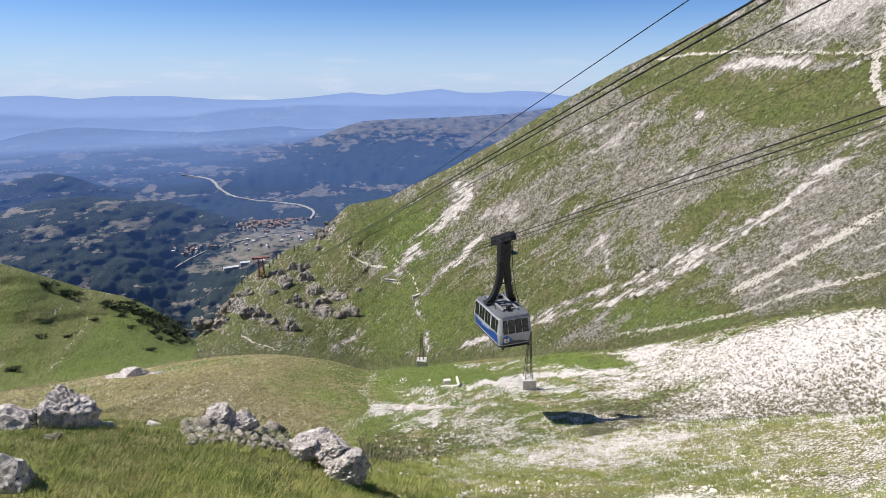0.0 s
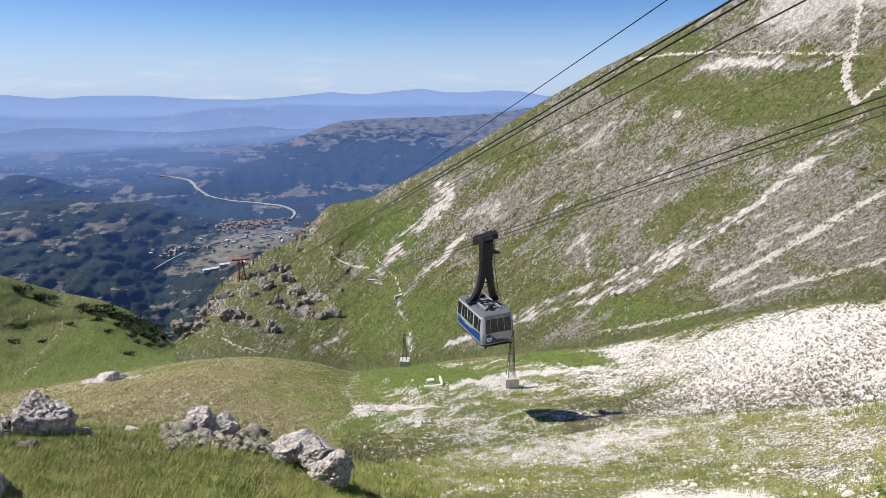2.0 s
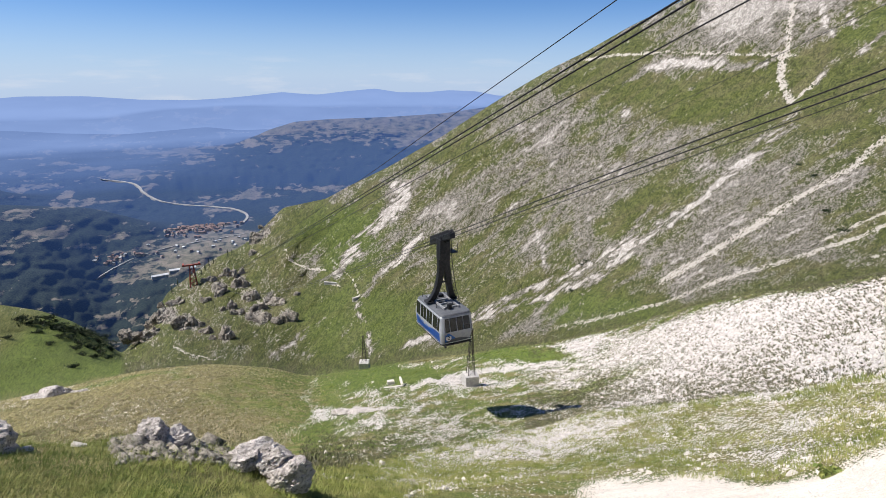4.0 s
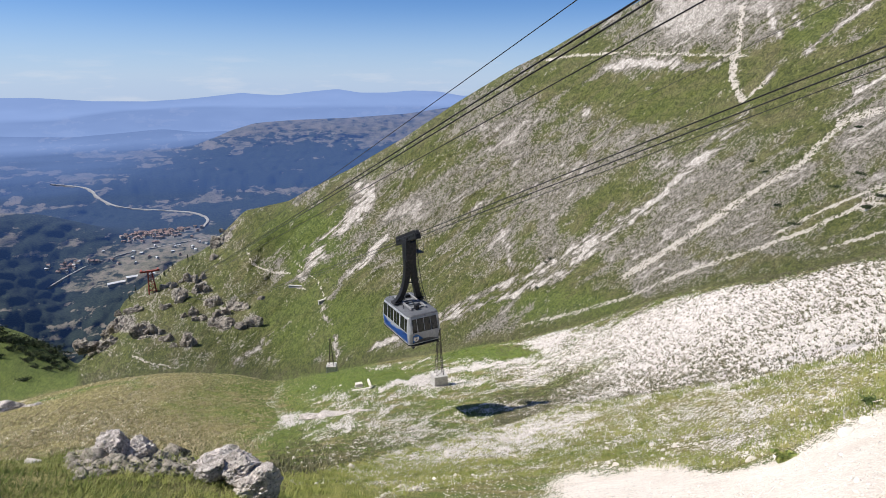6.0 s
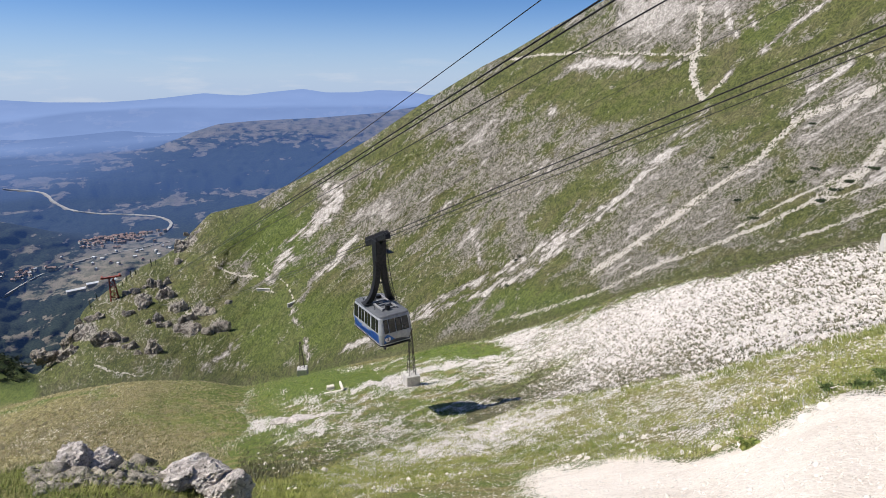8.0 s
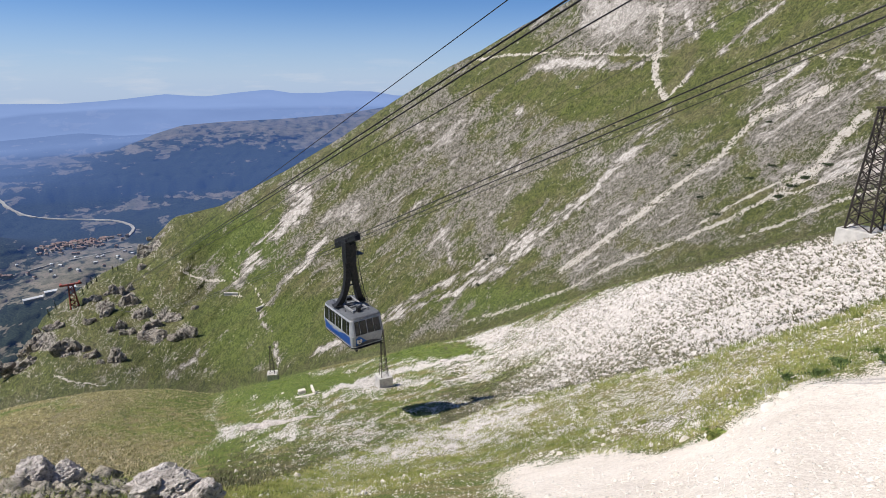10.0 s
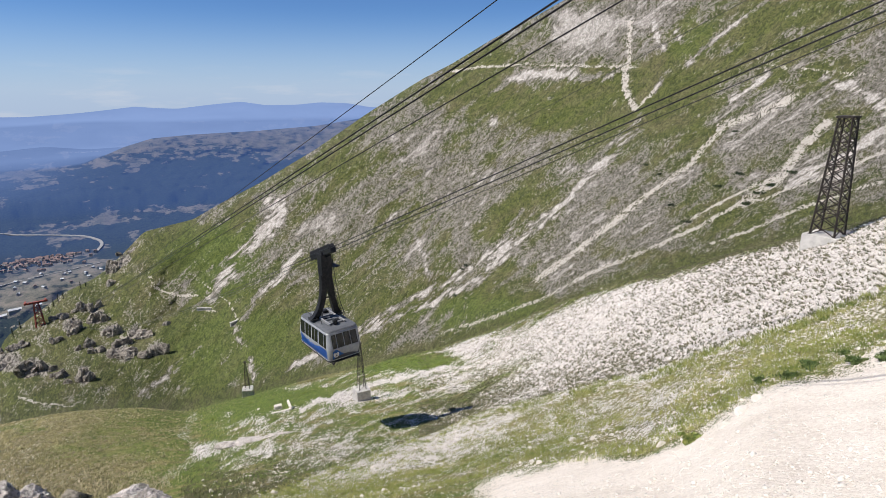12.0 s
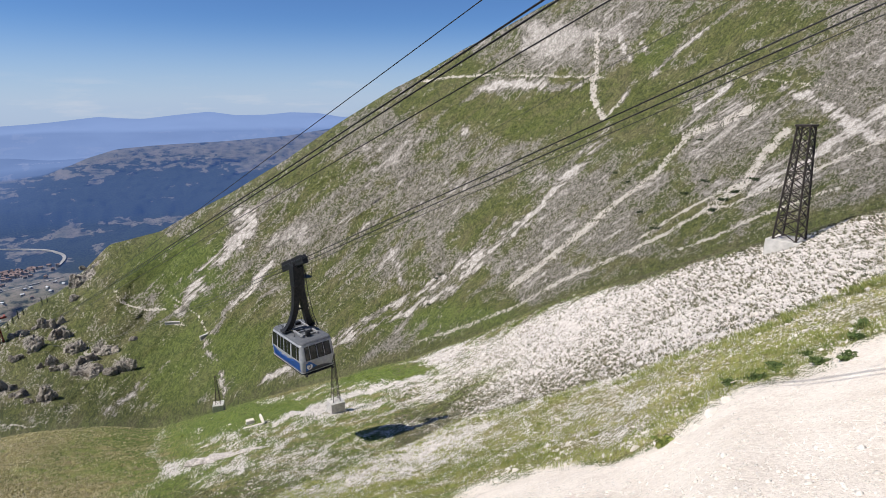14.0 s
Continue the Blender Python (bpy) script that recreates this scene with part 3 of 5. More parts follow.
    road = np.where((HH > 9) & (AA < 76), smooth(16, 30, AA + (small - 0.5) * 18), smooth(-0.5, 0.6, X + 0.6 - 0.14 * Y - 0.03 * np.maximum(Y, 0) ** 2 + rag)) * outer
    gravel = np.clip(np.maximum(tracks, road), 0, 1)
    crag = spur * 0.5 * smooth(0.58, 0.70, fbm(AA * 0.7, EE * 0.8, 5, 59, 0.6))
    for ca, ce, ra, re in ((-16.5, -19.5, 0.9, 0.7), (-14.5, -19.1, 0.8, 0.9), (-13.2, -22.7, 1.3, 0.9), (-16.5, -23.8, 0.8, 0.9), (-19.6, -22.2, 1.0, 0.9), (-11.7, -21.1, 0.9, 0.7), (-10.3, -22.9, 0.9, 0.8), (-23.6, -22.7, 1.0, 0.8), (-11.9, -14.7, 0.7, 0.7), (-13.7, -20.5, 0.8, 0.6), (-21.6, -21.2, 1.0, 0.9)):
        crag = np.maximum(crag, spot(a, e, ca, ce, ra, re) * mountain)
    dryness = meadow * smooth(0.25, 0.45, patch) + 0.45 * mountain * smooth(0.45, 0.7, broad) + 0.6 * line_mask(AA, EE, 0.5, (3, -28.3), (10, -27.2), (16, -25.6)) + band * 0.65 * smooth(0.36, 0.56, patch)
    lush = mountain * (0.85 * (1 - smooth(-26.5, -25.5, AA)) + 0.9 * spot(a, e, -4, -16, 5, 4) + 0.8 * spot(a, e, 24, -22.5, 10, 1.8) + 0.7 * spot(a, e, -3, -24, 8, 4) + 0.45 * spot(a, e, 41.2, 4.2, 2.4, 1.8) + 0.25 * spot(a, e, 29, -2, 6, 2.2))
    lush += 0.9 * (1 - mountain) * (spot(a, e, 0, -29.8, 9, 1.6) + spot(a, e, 14, -27.4, 9, 1.0) + 0.7 * spot(a, e, -6, -33.2, 4, 1.6))
    return np.clip(bare, 0, 1), gravel, crag * 0.8, np.clip(dryness, 0, 1), np.clip(lush, 0, 1)


def far_cover():
    n = fbm(AA * 0.5, EE * 1.3, 4, 71)
    patch = fbm(AA * 0.55 + (n - 0.5) * 2, EE * 1.7, 4, 73)
    mound = smooth(16.05, 16.6, K2) * (1 - smooth(19.0, 19.1, K2)) * smooth(-23, -10, AA)
    field = 0.14 + 0.45 * smooth(0.56, 0.70, patch)
    # open ground: the village terraces, the motorway's bend, the foot of the mound
    field = field + 0.5 * spot(AA, EE, -17.5, -15.3, 5.5, 1.6) + 0.34 * spot(AA, EE, -14.5, -11.1, 6, 0.55) + 0.4 * spot(AA, EE, -5, -10.7, 5, 0.4) + 0.3 * spot(AA, EE, -23, -8.6, 5, 0.45)
    field = field + 0.42 * spot(AA, EE, -21.5, -17.0, 4, 1.1) + 0.3 * spot(AA, EE, -24.4, -13.6, 1.2, 0.5) + 0.3 * spot(AA, EE, -30.5, -12.7, 2.0, 0.5) + 0.3 * spot(AA, EE, -36.5, -12.0, 3.0, 0.6)
    field = field * (1 - 0.6 * mound) + mound * (0.13 + 0.5 * smooth(-7.2, -5.4, EE + (n - 0.5) * 3.5) - 0.16 * smooth(0.54, 0.62, fbm(AA * 0.9, EE * 1.6, 4, 79)))
    plain = smooth(16.8, 17.4, K2) * (1 - smooth(20, 21, K2)) * (1 - mound)
    streaks = fbm(AA * 0.45, EE * 5, 4, 77)
    field = field + plain * 0.30 * smooth(0.48, 0.62, streaks)
    pale = plain * 0.30 * smooth(0.60, 0.75, streaks) + 0.36 * spot(AA, EE, -17.2, -13.7, 3.6, 0.3) + 0.30 * spot(AA, EE, -24.3, -15.9, 1.8, 0.4)
    pale = pale + 0.40 * spot(AA, EE, -36.5, -7.2, 3.6, 0.14) + 0.36 * spot(AA, EE, -21, -5.6, 2.8, 0.13) + 0.44 * spot(AA, EE, -13.4, -5.1, 2.6, 0.10)
    # share of painted haze, which thickens behind each ridge
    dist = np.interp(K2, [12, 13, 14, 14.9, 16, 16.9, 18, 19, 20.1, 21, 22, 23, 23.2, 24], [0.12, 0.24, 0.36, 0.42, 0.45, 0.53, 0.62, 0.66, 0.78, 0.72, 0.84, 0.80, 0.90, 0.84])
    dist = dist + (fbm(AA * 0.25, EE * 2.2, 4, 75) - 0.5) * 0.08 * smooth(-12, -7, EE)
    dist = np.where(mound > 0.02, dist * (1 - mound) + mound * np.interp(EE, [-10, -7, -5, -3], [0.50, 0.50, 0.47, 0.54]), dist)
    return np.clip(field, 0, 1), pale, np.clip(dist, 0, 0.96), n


def sheet(name, rows, material, attrs):
    """A stretch of the land as one mesh, from its rows of places."""
    r0, r1 = rows
    n, m = r1 - r0, AA.shape[1]
    co = np.stack([X[r0:r1], Y[r0:r1], Z[r0:r1]], -1).reshape(-1, 3)
    i, j = np.meshgrid(np.arange(n - 1), np.arange(m), indexing="ij")
    j2 = (j + 1) % m
    quads = np.stack([i * m + j, i * m + j2, (i + 1) * m + j2, (i + 1) * m + j], -1).reshape(-1, 4)
    me = bpy.data.meshes.new(name)
    me.vertices.add(len(co))
    me.vertices.foreach_set("co", co.ravel().astype(np.float32))
    ring = np.arange(m)[::-1] if r0 == 0 else np.arange(0)
    index = np.concatenate([quads.ravel(), ring]).astype(np.int32)
    starts = np.arange(0, quads.size + (4 if r0 == 0 else 0), 4, dtype=np.int32)
    me.loops.add(len(index))
    me.loops.foreach_set("vertex_index", index)
    me.polygons.add(len(starts))
    me.polygons.foreach_set("loop_start", starts)
    me.update(calc_edges=True)
    me.shade_smooth()
    for key, kind, value in attrs:
        at = me.attributes.new(key, kind, "POINT")
        if kind == "FLOAT":
            at.data.foreach_set("value", value[r0:r1].ravel().astype(np.float32))
        else:
            field = "color" if kind == "FLOAT_COLOR" else "vector"
            at.data.foreach_set(field, np.stack([v[r0:r1] for v in value], -1).ravel().astype(np.float32))
    me.materials.append(material)
    return new(name, me)


SPLIT = int(np.searchsorted(KK, LAST_NEAR))
one, zero = np.ones_like(AA), np.zeros_like(AA)
BARE, GRAVEL, CRAGGY, DRY, LUSH = near_cover()
U, V = along(AA, EE)
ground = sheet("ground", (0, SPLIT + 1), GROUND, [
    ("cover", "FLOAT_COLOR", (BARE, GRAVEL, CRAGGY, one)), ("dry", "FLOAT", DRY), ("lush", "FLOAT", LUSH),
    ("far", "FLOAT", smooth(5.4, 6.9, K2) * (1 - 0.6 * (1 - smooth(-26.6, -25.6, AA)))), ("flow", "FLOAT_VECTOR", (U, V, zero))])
tagged(ground, "green alpine slopes with pale limestone scree and gravel", "ground", kind="structure")
FIELD, PALE_AT, HAZE_SHARE, _ = far_cover()
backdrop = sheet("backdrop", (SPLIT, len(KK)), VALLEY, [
    ("cover", "FLOAT_COLOR", (FIELD, PALE_AT, HAZE_SHARE, one)), ("flow", "FLOAT_VECTOR", (AA, EE, zero))])
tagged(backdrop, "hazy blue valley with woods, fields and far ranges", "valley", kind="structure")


def on_ground(az, el, near=False):
    """The first place of the land seen at that bearing and angle; near: on this side of the grassy edge."""
    j = int(np.argmin(np.abs(AZ[: len(FINE)] - az)))
    if near:
        el = min(el, EE[int(np.searchsorted(KK, 3.0)), j] - 0.15)
    rows = np.nonzero(EE[:, j] >= el)[0]
    rows = rows[rows > 8]
    i = rows[0]
    t = (el - EE[i - 1, j]) / max(EE[i, j] - EE[i - 1, j], 1e-6)
    t = min(max(t, 0), 1)
    a, b = Vector((X[i - 1, j], Y[i - 1, j], Z[i - 1, j])), Vector((X[i, j], Y[i, j], Z[i, j]))
    return a.lerp(b, t)


# ---- shaping helpers ----
def part(name, bm, material, parent=None, label=""):
    """Links a bmesh as one mesh object under a thing or a part."""
    me = bpy.data.meshes.new(name)
    bm.to_mesh(me)
    bm.free()
    me.materials.append(material)
    ob = new(name, me)
    if parent is not None:
        ob.parent = parent
    return tagged(ob, label)


def thing(name, m, label, category, group="", kind=""):
    ob = new(name)
    ob.empty_display_size = 0.2
    ob.matrix_world = m
    return tagged(ob, label, category, group, kind)


def box(sx, sy, sz, x=0, y=0, z=0, bevel=0.0, bm=None, turn=None):
    """A box of that size about (x, y, z), its edges broken by bevel."""
    out = bm or bmesh.new()
    m = Matrix.Translation((x, y, z)) @ (turn or Matrix()) @ Matrix.Diagonal((sx, sy, sz, 1))
    made = bmesh.ops.create_cube(out, size=1.0, matrix=m)
    if bevel:
        edges = list({e for v in made["verts"] for e in v.link_edges})
        bmesh.ops.bevel(out, geom=edges, offset=bevel, segments=2, affect="EDGES", profile=0.6)
    return out


def beam(p, q, w, d=None, bm=None):
    """A straight square bar from p to q."""
    p, q = Vector(p), Vector(q)
    out = bm or bmesh.new()
    m = Matrix.Translation((p + q) / 2) @ (q - p).to_track_quat("Z", "Y").to_matrix().to_4x4() @ Matrix.Diagonal((w, d or w, (q - p).length, 1))
    bmesh.ops.create_cube(out, size=1.0, matrix=m)
    return out


def tube(points, radius, sides=6, bm=None):
    """A round bar along a line of points."""
    out = bm or bmesh.new()
    points = [Vector(p) for p in points]
    rings = []
    for i, p in enumerate(points):
        way = (points[min(i + 1, len(points) - 1)] - points[max(i - 1, 0)]).normalized()
        q = way.to_track_quat("Z", "Y")
        rings.append([out.verts.new(p + q @ Vector((radius * math.cos(6.2832 * k / sides), radius * math.sin(6.2832 * k / sides), 0))) for k in range(sides)])
    for a, b in zip(rings[:-1], rings[1:]):
        for k in range(sides):
            out.faces.new((a[k], a[(k + 1) % sides], b[(k + 1) % sides], b[k]))
    out.faces.new(rings[0][::-1])
    out.faces.new(rings[-1])
    return out


def disc(radius, depth, m, sides=20, bm=None):
    out = bm or bmesh.new()
    bmesh.ops.create_cone(out, cap_ends=True, segments=sides, radius1=radius, radius2=radius, depth=depth, matrix=m)
    return out


def slab(outline, depth, m, bm=None):
    """A flat plate of an outline in x and y, as thick as depth along z, set by m."""
    out = bm or bmesh.new()
    lo = [out.verts.new(m @ Vector((x, y, 0))) for x, y in outline]
    hi = [out.verts.new(m @ Vector((x, y, depth))) for x, y in outline]
    n = len(lo)
    out.faces.new(lo[::-1])
    out.faces.new(hi)
    for k in range(n):
        out.faces.new((lo[k], lo[(k + 1) % n], hi[(k + 1) % n], hi[k]))
    bmesh.ops.recalc_face_normals(out, faces=out.faces[:])
    return out


# ---- the ropeway ----
TRACK_AZ = radians(-19.8)
OUT = Vector((math.sin(TRACK_AZ), math.cos(TRACK_AZ), 0))
SIDE = Vector((math.cos(TRACK_AZ), -math.sin(TRACK_AZ), 0))


def rope_point(s, off, a, b, k, lift=0.0):
    z = EYE + a - b * s + k * max(0.0, s - 40) ** 2 + lift
    return OUT * s + SIDE * off + Vector((0, 0, z))


def rope(name, off, a, b, k, lift, radius, label, end=600.0):
    pts = [rope_point(-26 + (end + 26) * (i / 70) ** 1.6, off, a, b, k, lift) for i in range(71)]
    ob = part(name, tube(pts, radius, 7), ROPE)
    return tagged(ob, label, "cable", "ropeway cables")


NEAR_TRACK, CAR_TRACK = (4.5, 0.373, 0.000115), (4.95, 0.428, 0.000216)
for off in (9.05, 9.4):
    rope("track_rope", off, *NEAR_TRACK, 0.0, 0.023, "dark steel track rope of the empty line")
rope("hauling_rope", 9.75, *NEAR_TRACK, -0.42, 0.016, "thin dark steel hauling rope below the track ropes")
rope("hauling_rope", 9.3, *NEAR_TRACK, 0.95, 0.013, "thin dark steel hauling rope above the track ropes")
for off, drop in ((22.0, 0.12), (22.4, -0.14)):
    rope("track_rope", off, *CAR_TRACK, drop, 0.032, "dark steel track rope carrying the cabin")
rope("hauling_rope", 22.2, *CAR_TRACK, -0.52, 0.018, "thin dark steel hauling rope below the track ropes")
rope("hauling_rope", 22.2, *CAR_TRACK, 2.4, 0.011, "thin dark steel rope high above the track ropes")


# cabin paint and glass
def paint(name, low, high, rough=0.35):
    m = Net(name)
    pos = m.coords()
    f = m.step(m.math("ADD", m.math("MULTIPLY", m.noise(pos, 3.0, 5, 0.6), 0.6), m.math("MULTIPLY", m.noise(m.stretch(pos, (6, 6, 0.6)), 2.0, 4, 0.6), 0.4)), 0.35, 0.7)
    m.bsdf.inputs["Specular IOR Level"].default_value = 0.4
    return m.finish(m.mix(f, low, high), rough)


SILVER = paint("silver_paint", (0.27, 0.28, 0.30), (0.37, 0.38, 0.40))
BLUE = paint("blue_paint", (0.025, 0.11, 0.42), (0.04, 0.16, 0.52))
GREY = paint("grey_paint", (0.22, 0.22, 0.225), (0.32, 0.32, 0.325))
ROOF = paint("roof_grey", (0.085, 0.09, 0.10), (0.14, 0.145, 0.155), 0.6)
RUBBER = paint("black_rubber", (0.008, 0.008, 0.009), (0.018, 0.018, 0.02), 0.7)
WHITE = paint("white_paint", (0.62, 0.62, 0.62), (0.74, 0.74, 0.73))


def glass_material():
    m = Net("tinted_window")
    m.bsdf.inputs["Specular IOR Level"].default_value = 0.5
    f = m.noise(m.coords(), 0.8, 3, 0.5)
    return m.finish(m.mix(f, (0.006, 0.008, 0.010), (0.016, 0.019, 0.023)), 0.08)


GLASS = glass_material()

# the cabin's outline at four heights: height, half length, half width
SHELL = [(-9.35, 2.75, 1.45), (-9.15, 2.98, 1.60), (-8.15, 3.12, 1.68), (-6.72, 2.80, 1.60), (-6.52, 2.62, 1.45), (-6.46, 2.3, 1.2)]


def shell_ring(z, hl, hw, corner=0.38):
    pts = []
    for cx, cy, a0 in ((1, 1, 0), (-1, 1, 90), (-1, -1, 180), (1, -1, 270)):
        for k in range(5):
            a = radians(a0 + 22.5 * k)
            pts.append(Vector((cx * (hl - corner) + corner * math.cos(a), cy * (hw - corner) + corner * math.sin(a), z)))
    return pts


def loft(rings, bm=None, caps=True):
    out = bm or bmesh.new()
    vs = [[out.verts.new(p) for p in r] for r in rings]
    for a, b in zip(vs[:-1], vs[1:]):
        for k in range(len(a)):
            out.faces.new((a[k], a[(k + 1) % len(a)], b[(k + 1) % len(a)], b[k]))
    if caps:
        out.faces.new(vs[0][::-1])
        out.faces.new(vs[-1])
    return out


def wall_at(z):
    """Half length and half width of the shell at a height."""
    zs = [r[0] for r in SHELL]
    return np.interp(z, zs, [r[1] for r in SHELL]), np.interp(z, zs, [r[2] for r in SHELL])


def on_wall(face, u, z, out=0.0):
    """A place on a cabin wall: 'side' walls run along x, 'end' walls along y; out is how far it stands proud."""
    hl, hw = wall_at(z)
    sign = 1 if face[1] == "+" else -1
    return Vector((u, sign * (hw + out), z)) if face[0] == "s" else Vector((sign * (hl + out), u, z))


def wall_plate(face, corners, proud, depth=0.03):
    """A plate lying on a cabin wall, its corners given along the wall and in height."""
    bm = bmesh.new()
    n = len(corners)
    a = [bm.verts.new(on_wall(face, u, z, proud - depth)) for u, z in corners]
    b = [bm.verts.new(on_wall(face, u, z, proud)) for u, z in corners]
    bm.faces.new(a)
    bm.faces.new(b[::-1])
    for k in range(n):
        bm.faces.new((a[k], a[(k + 1) % n], b[(k + 1) % n], b[k]))
    bmesh.ops.recalc_face_normals(bm, faces=bm.faces[:])
    return bm


def wave_plate(face, u0, u1, low, top, proud):
    """A painted band with a wavy upper edge; its pieces follow the wall."""
    bm = bmesh.new()
    n = 22
    rows = []
    for i in range(n + 1):
        u = u0 + (u1 - u0) * i / n
        hi = top(i / n)
        rows.append([bm.verts.new(on_wall(face, u, low + (hi - low) * j / 3, proud)) for j in range(4)])
    for a, b in zip(rows[:-1], rows[1:]):
        for j in range(3):
            bm.faces.new((a[j], b[j], b[j + 1], a[j + 1]))
    bmesh.ops.solidify(bm, geom=bm.faces[:], thickness=0.006)
    bmesh.ops.recalc_face_normals(bm, faces=bm.faces[:])
    return bm


def cable_car(m):
    car = thing("cable_car", m, "blue and silver cable car cabin hanging below its dark steel carriage", "cable car")
    body = part("cabin_body", loft([shell_ring(*r) for r in SHELL]), SILVER, car, "silver cabin body")
    part("roof", loft([shell_ring(-6.60, 2.78, 1.58), shell_ring(-6.47, 2.68, 1.5), shell_ring(-6.40, 2.3, 1.2)]), ROOF, car, "dull dark grey roof")
    part("floor_frame", loft([shell_ring(-9.50, 2.6, 1.35), shell_ring(-9.34, 3.02, 1.64), shell_ring(-9.24, 3.02, 1.64)]), STEEL, car, "black floor frame")
    part("trim_strip", loft([shell_ring(-9.20, 3.02, 1.65), shell_ring(-9.14, 3.03, 1.655)], caps=False), WHITE, car, "white strip along the sill")
    for sgn in ("-", "+"):
        # side windows: a tall end pane, door panes in pairs, a tall front pane
        for u0, u1 in ((-2.55, -1.75), (-1.55, -1.02), (-0.9, -0.42), (-0.22, 0.26), (0.38, 0.9), (1.2, 2.0), (2.14, 2.5)):
            pane = part("side_window", wall_plate("s" + sgn, [(u0, -8.05), (u1, -8.05), (u1, -6.86), (u0, -6.86)], 0.012), GLASS, car, "dark tinted window")
            part("window_seal", wall_plate("s" + sgn, [(u0 - 0.04, -8.09), (u1 + 0.04, -8.09), (u1 + 0.04, -6.82), (u0 - 0.04, -6.82)], 0.006), RUBBER, pane)
        for u in (-0.32, 1.05):
            part("door_gap", wall_plate("s" + sgn, [(u - 0.025, -9.1), (u + 0.025, -9.1), (u + 0.025, -6.8), (u - 0.025, -6.8)], 0.008), RUBBER, car)
        part("side_stripe", wave_plate("s" + sgn, -2.6, 2.6, -9.1, lambda t: -8.62 + 0.48 * max(0.0, 1 - 2.8 * t) ** 1.3 + 0.40 * smooth(0.42, 0.85, np.array(t)), 0.005), BLUE, car, "blue wave on the side")
        for k, w in enumerate((0.5, 0.85, 0.6)):
            u = -1.25 + k * 0.75
            part("lettering_bar", wall_plate("s" + sgn, [(u, -8.5 - 0.06 * k), (u + w * 0.7, -8.53 - 0.06 * k), (u + w * 0.7, -8.43 - 0.06 * k), (u, -8.40 - 0.06 * k)], 0.012), BLUE, car)
    for sgn in ("+", "-"):
        for u0, u1, v0, v1 in ((-1.24, -0.86, -1.22, -0.88), (-0.72, -0.14, -0.74, -0.16), (0.0, 0.56, -0.02, 0.52), (0.68, 1.24, 0.64, 1.2)):
            pane = part("end_window", wall_plate("e" + sgn, [(u0, -8.0), (u1, -8.0), (v1, -6.86), (v0, -6.86)], 0.014), GLASS, car, "dark tinted window")
            part("window_seal", wall_plate("e" + sgn, [(u0 - 0.04, -8.05), (u1 + 0.04, -8.05), (v1 + 0.04, -6.82), (v0 - 0.04, -6.82)], 0.007), RUBBER, pane)
        part("end_stripe", wave_plate("e" + sgn, -1.3, 1.3, -9.1, lambda t: -8.12 - 0.92 * smooth(0.05, 0.62, np.array(t)), 0.005), BLUE, car, "blue wave on the end wall")
        part("end_panel", wave_plate("e" + sgn, -1.3, 1.3, -9.12, lambda t: -9.08 + 0.30 * math.sin(3.1416 * t), 0.012), ROOF, car, "dark grey lower swoosh")
        side = 1 if sgn == "+" else -1
        hl = wall_at(-8.62)[0]
        plate = part("number_plate", disc(0.28, 0.02, Matrix.Translation((side * (hl + 0.015), -0.95, -8.65)) @ pose(0, 0, 0, 0, 90, 0), 24), WHITE, car, "round white plate")
        txt = bpy.data.curves.new("numeral", "FONT")
        txt.body, txt.size, txt.align_x, txt.align_y, txt.extrude = "2", 0.5, "CENTER", "CENTER", 0.004
        num = new("numeral", txt)
        txt.materials.append(RUBBER)
        num.parent = plate
        num.matrix_basis = pose(side * (hl + 0.032), -0.95, -8.65, 90, 0, 90 * side)
        part("bumper", box(0.12, 2.5, 0.12, side * 3.1, 0, -9.3, 0.03), STEEL, car)
        part("grab_rail", tube([(side * 2.96, 1.35, -9.1), (side * 3.18, 1.4, -8.4), (side * 3.0, 1.38, -6.9)], 0.025), STEEL, car)
        for y in (-1.3, 1.3):
            part("buffer", disc(0.11, 0.22, Matrix.Translation((side * 3.08, y, -9.42)) @ pose(0, 0, 0, 0, 90, 0), 12), RUBBER, car)
    # roof gear
    for y in (-0.75, 0.75):
        part("roof_beam", box(3.6, 0.14, 0.2, 0, y, -6.26, 0.02), GREY, car)
    for x in (-1.5, -0.5, 0.5, 1.5):
        part("roof_cross_bar", box(0.12, 1.6, 0.12, x, 0, -6.30, 0.02), GREY, car)
    for x, y, sx, sy, sz in ((-0.9, -0.45, 0.55, 0.5, 0.36), (0.2, -0.5, 0.5, 0.35, 0.25), (0.5, 0.35, 0.9, 0.45, 0.2), (-1.5, 0.4, 0.5, 0.5, 0.25), (1.7, -0.2, 0.35, 0.35, 0.42)):
        part("roof_box", box(sx, sy, sz, x, y, -6.36 + sz / 2, 0.03), ROOF if sx > 0.5 else STEEL, car)
    for y in (-1.2, 1.2):
        rail = part("roof_rail", tube([(-2.2, y, -6.42), (-2.15, y, -6.05), (1.0, y, -6.05), (1.05, y, -6.42)], 0.022), STEEL, car)
        for x in (-1.3, -0.3):
            part("rail_post", tube([(x, y, -6.42), (x, y, -6.05)], 0.018), STEEL, rail)
    # hanger: a broad head, two bowed legs, a ladder
    part("hanger_head", box(0.9, 1.05, 2.0, 0, 0, -1.05, 0.08), STEEL, car, "black welded hanger head")
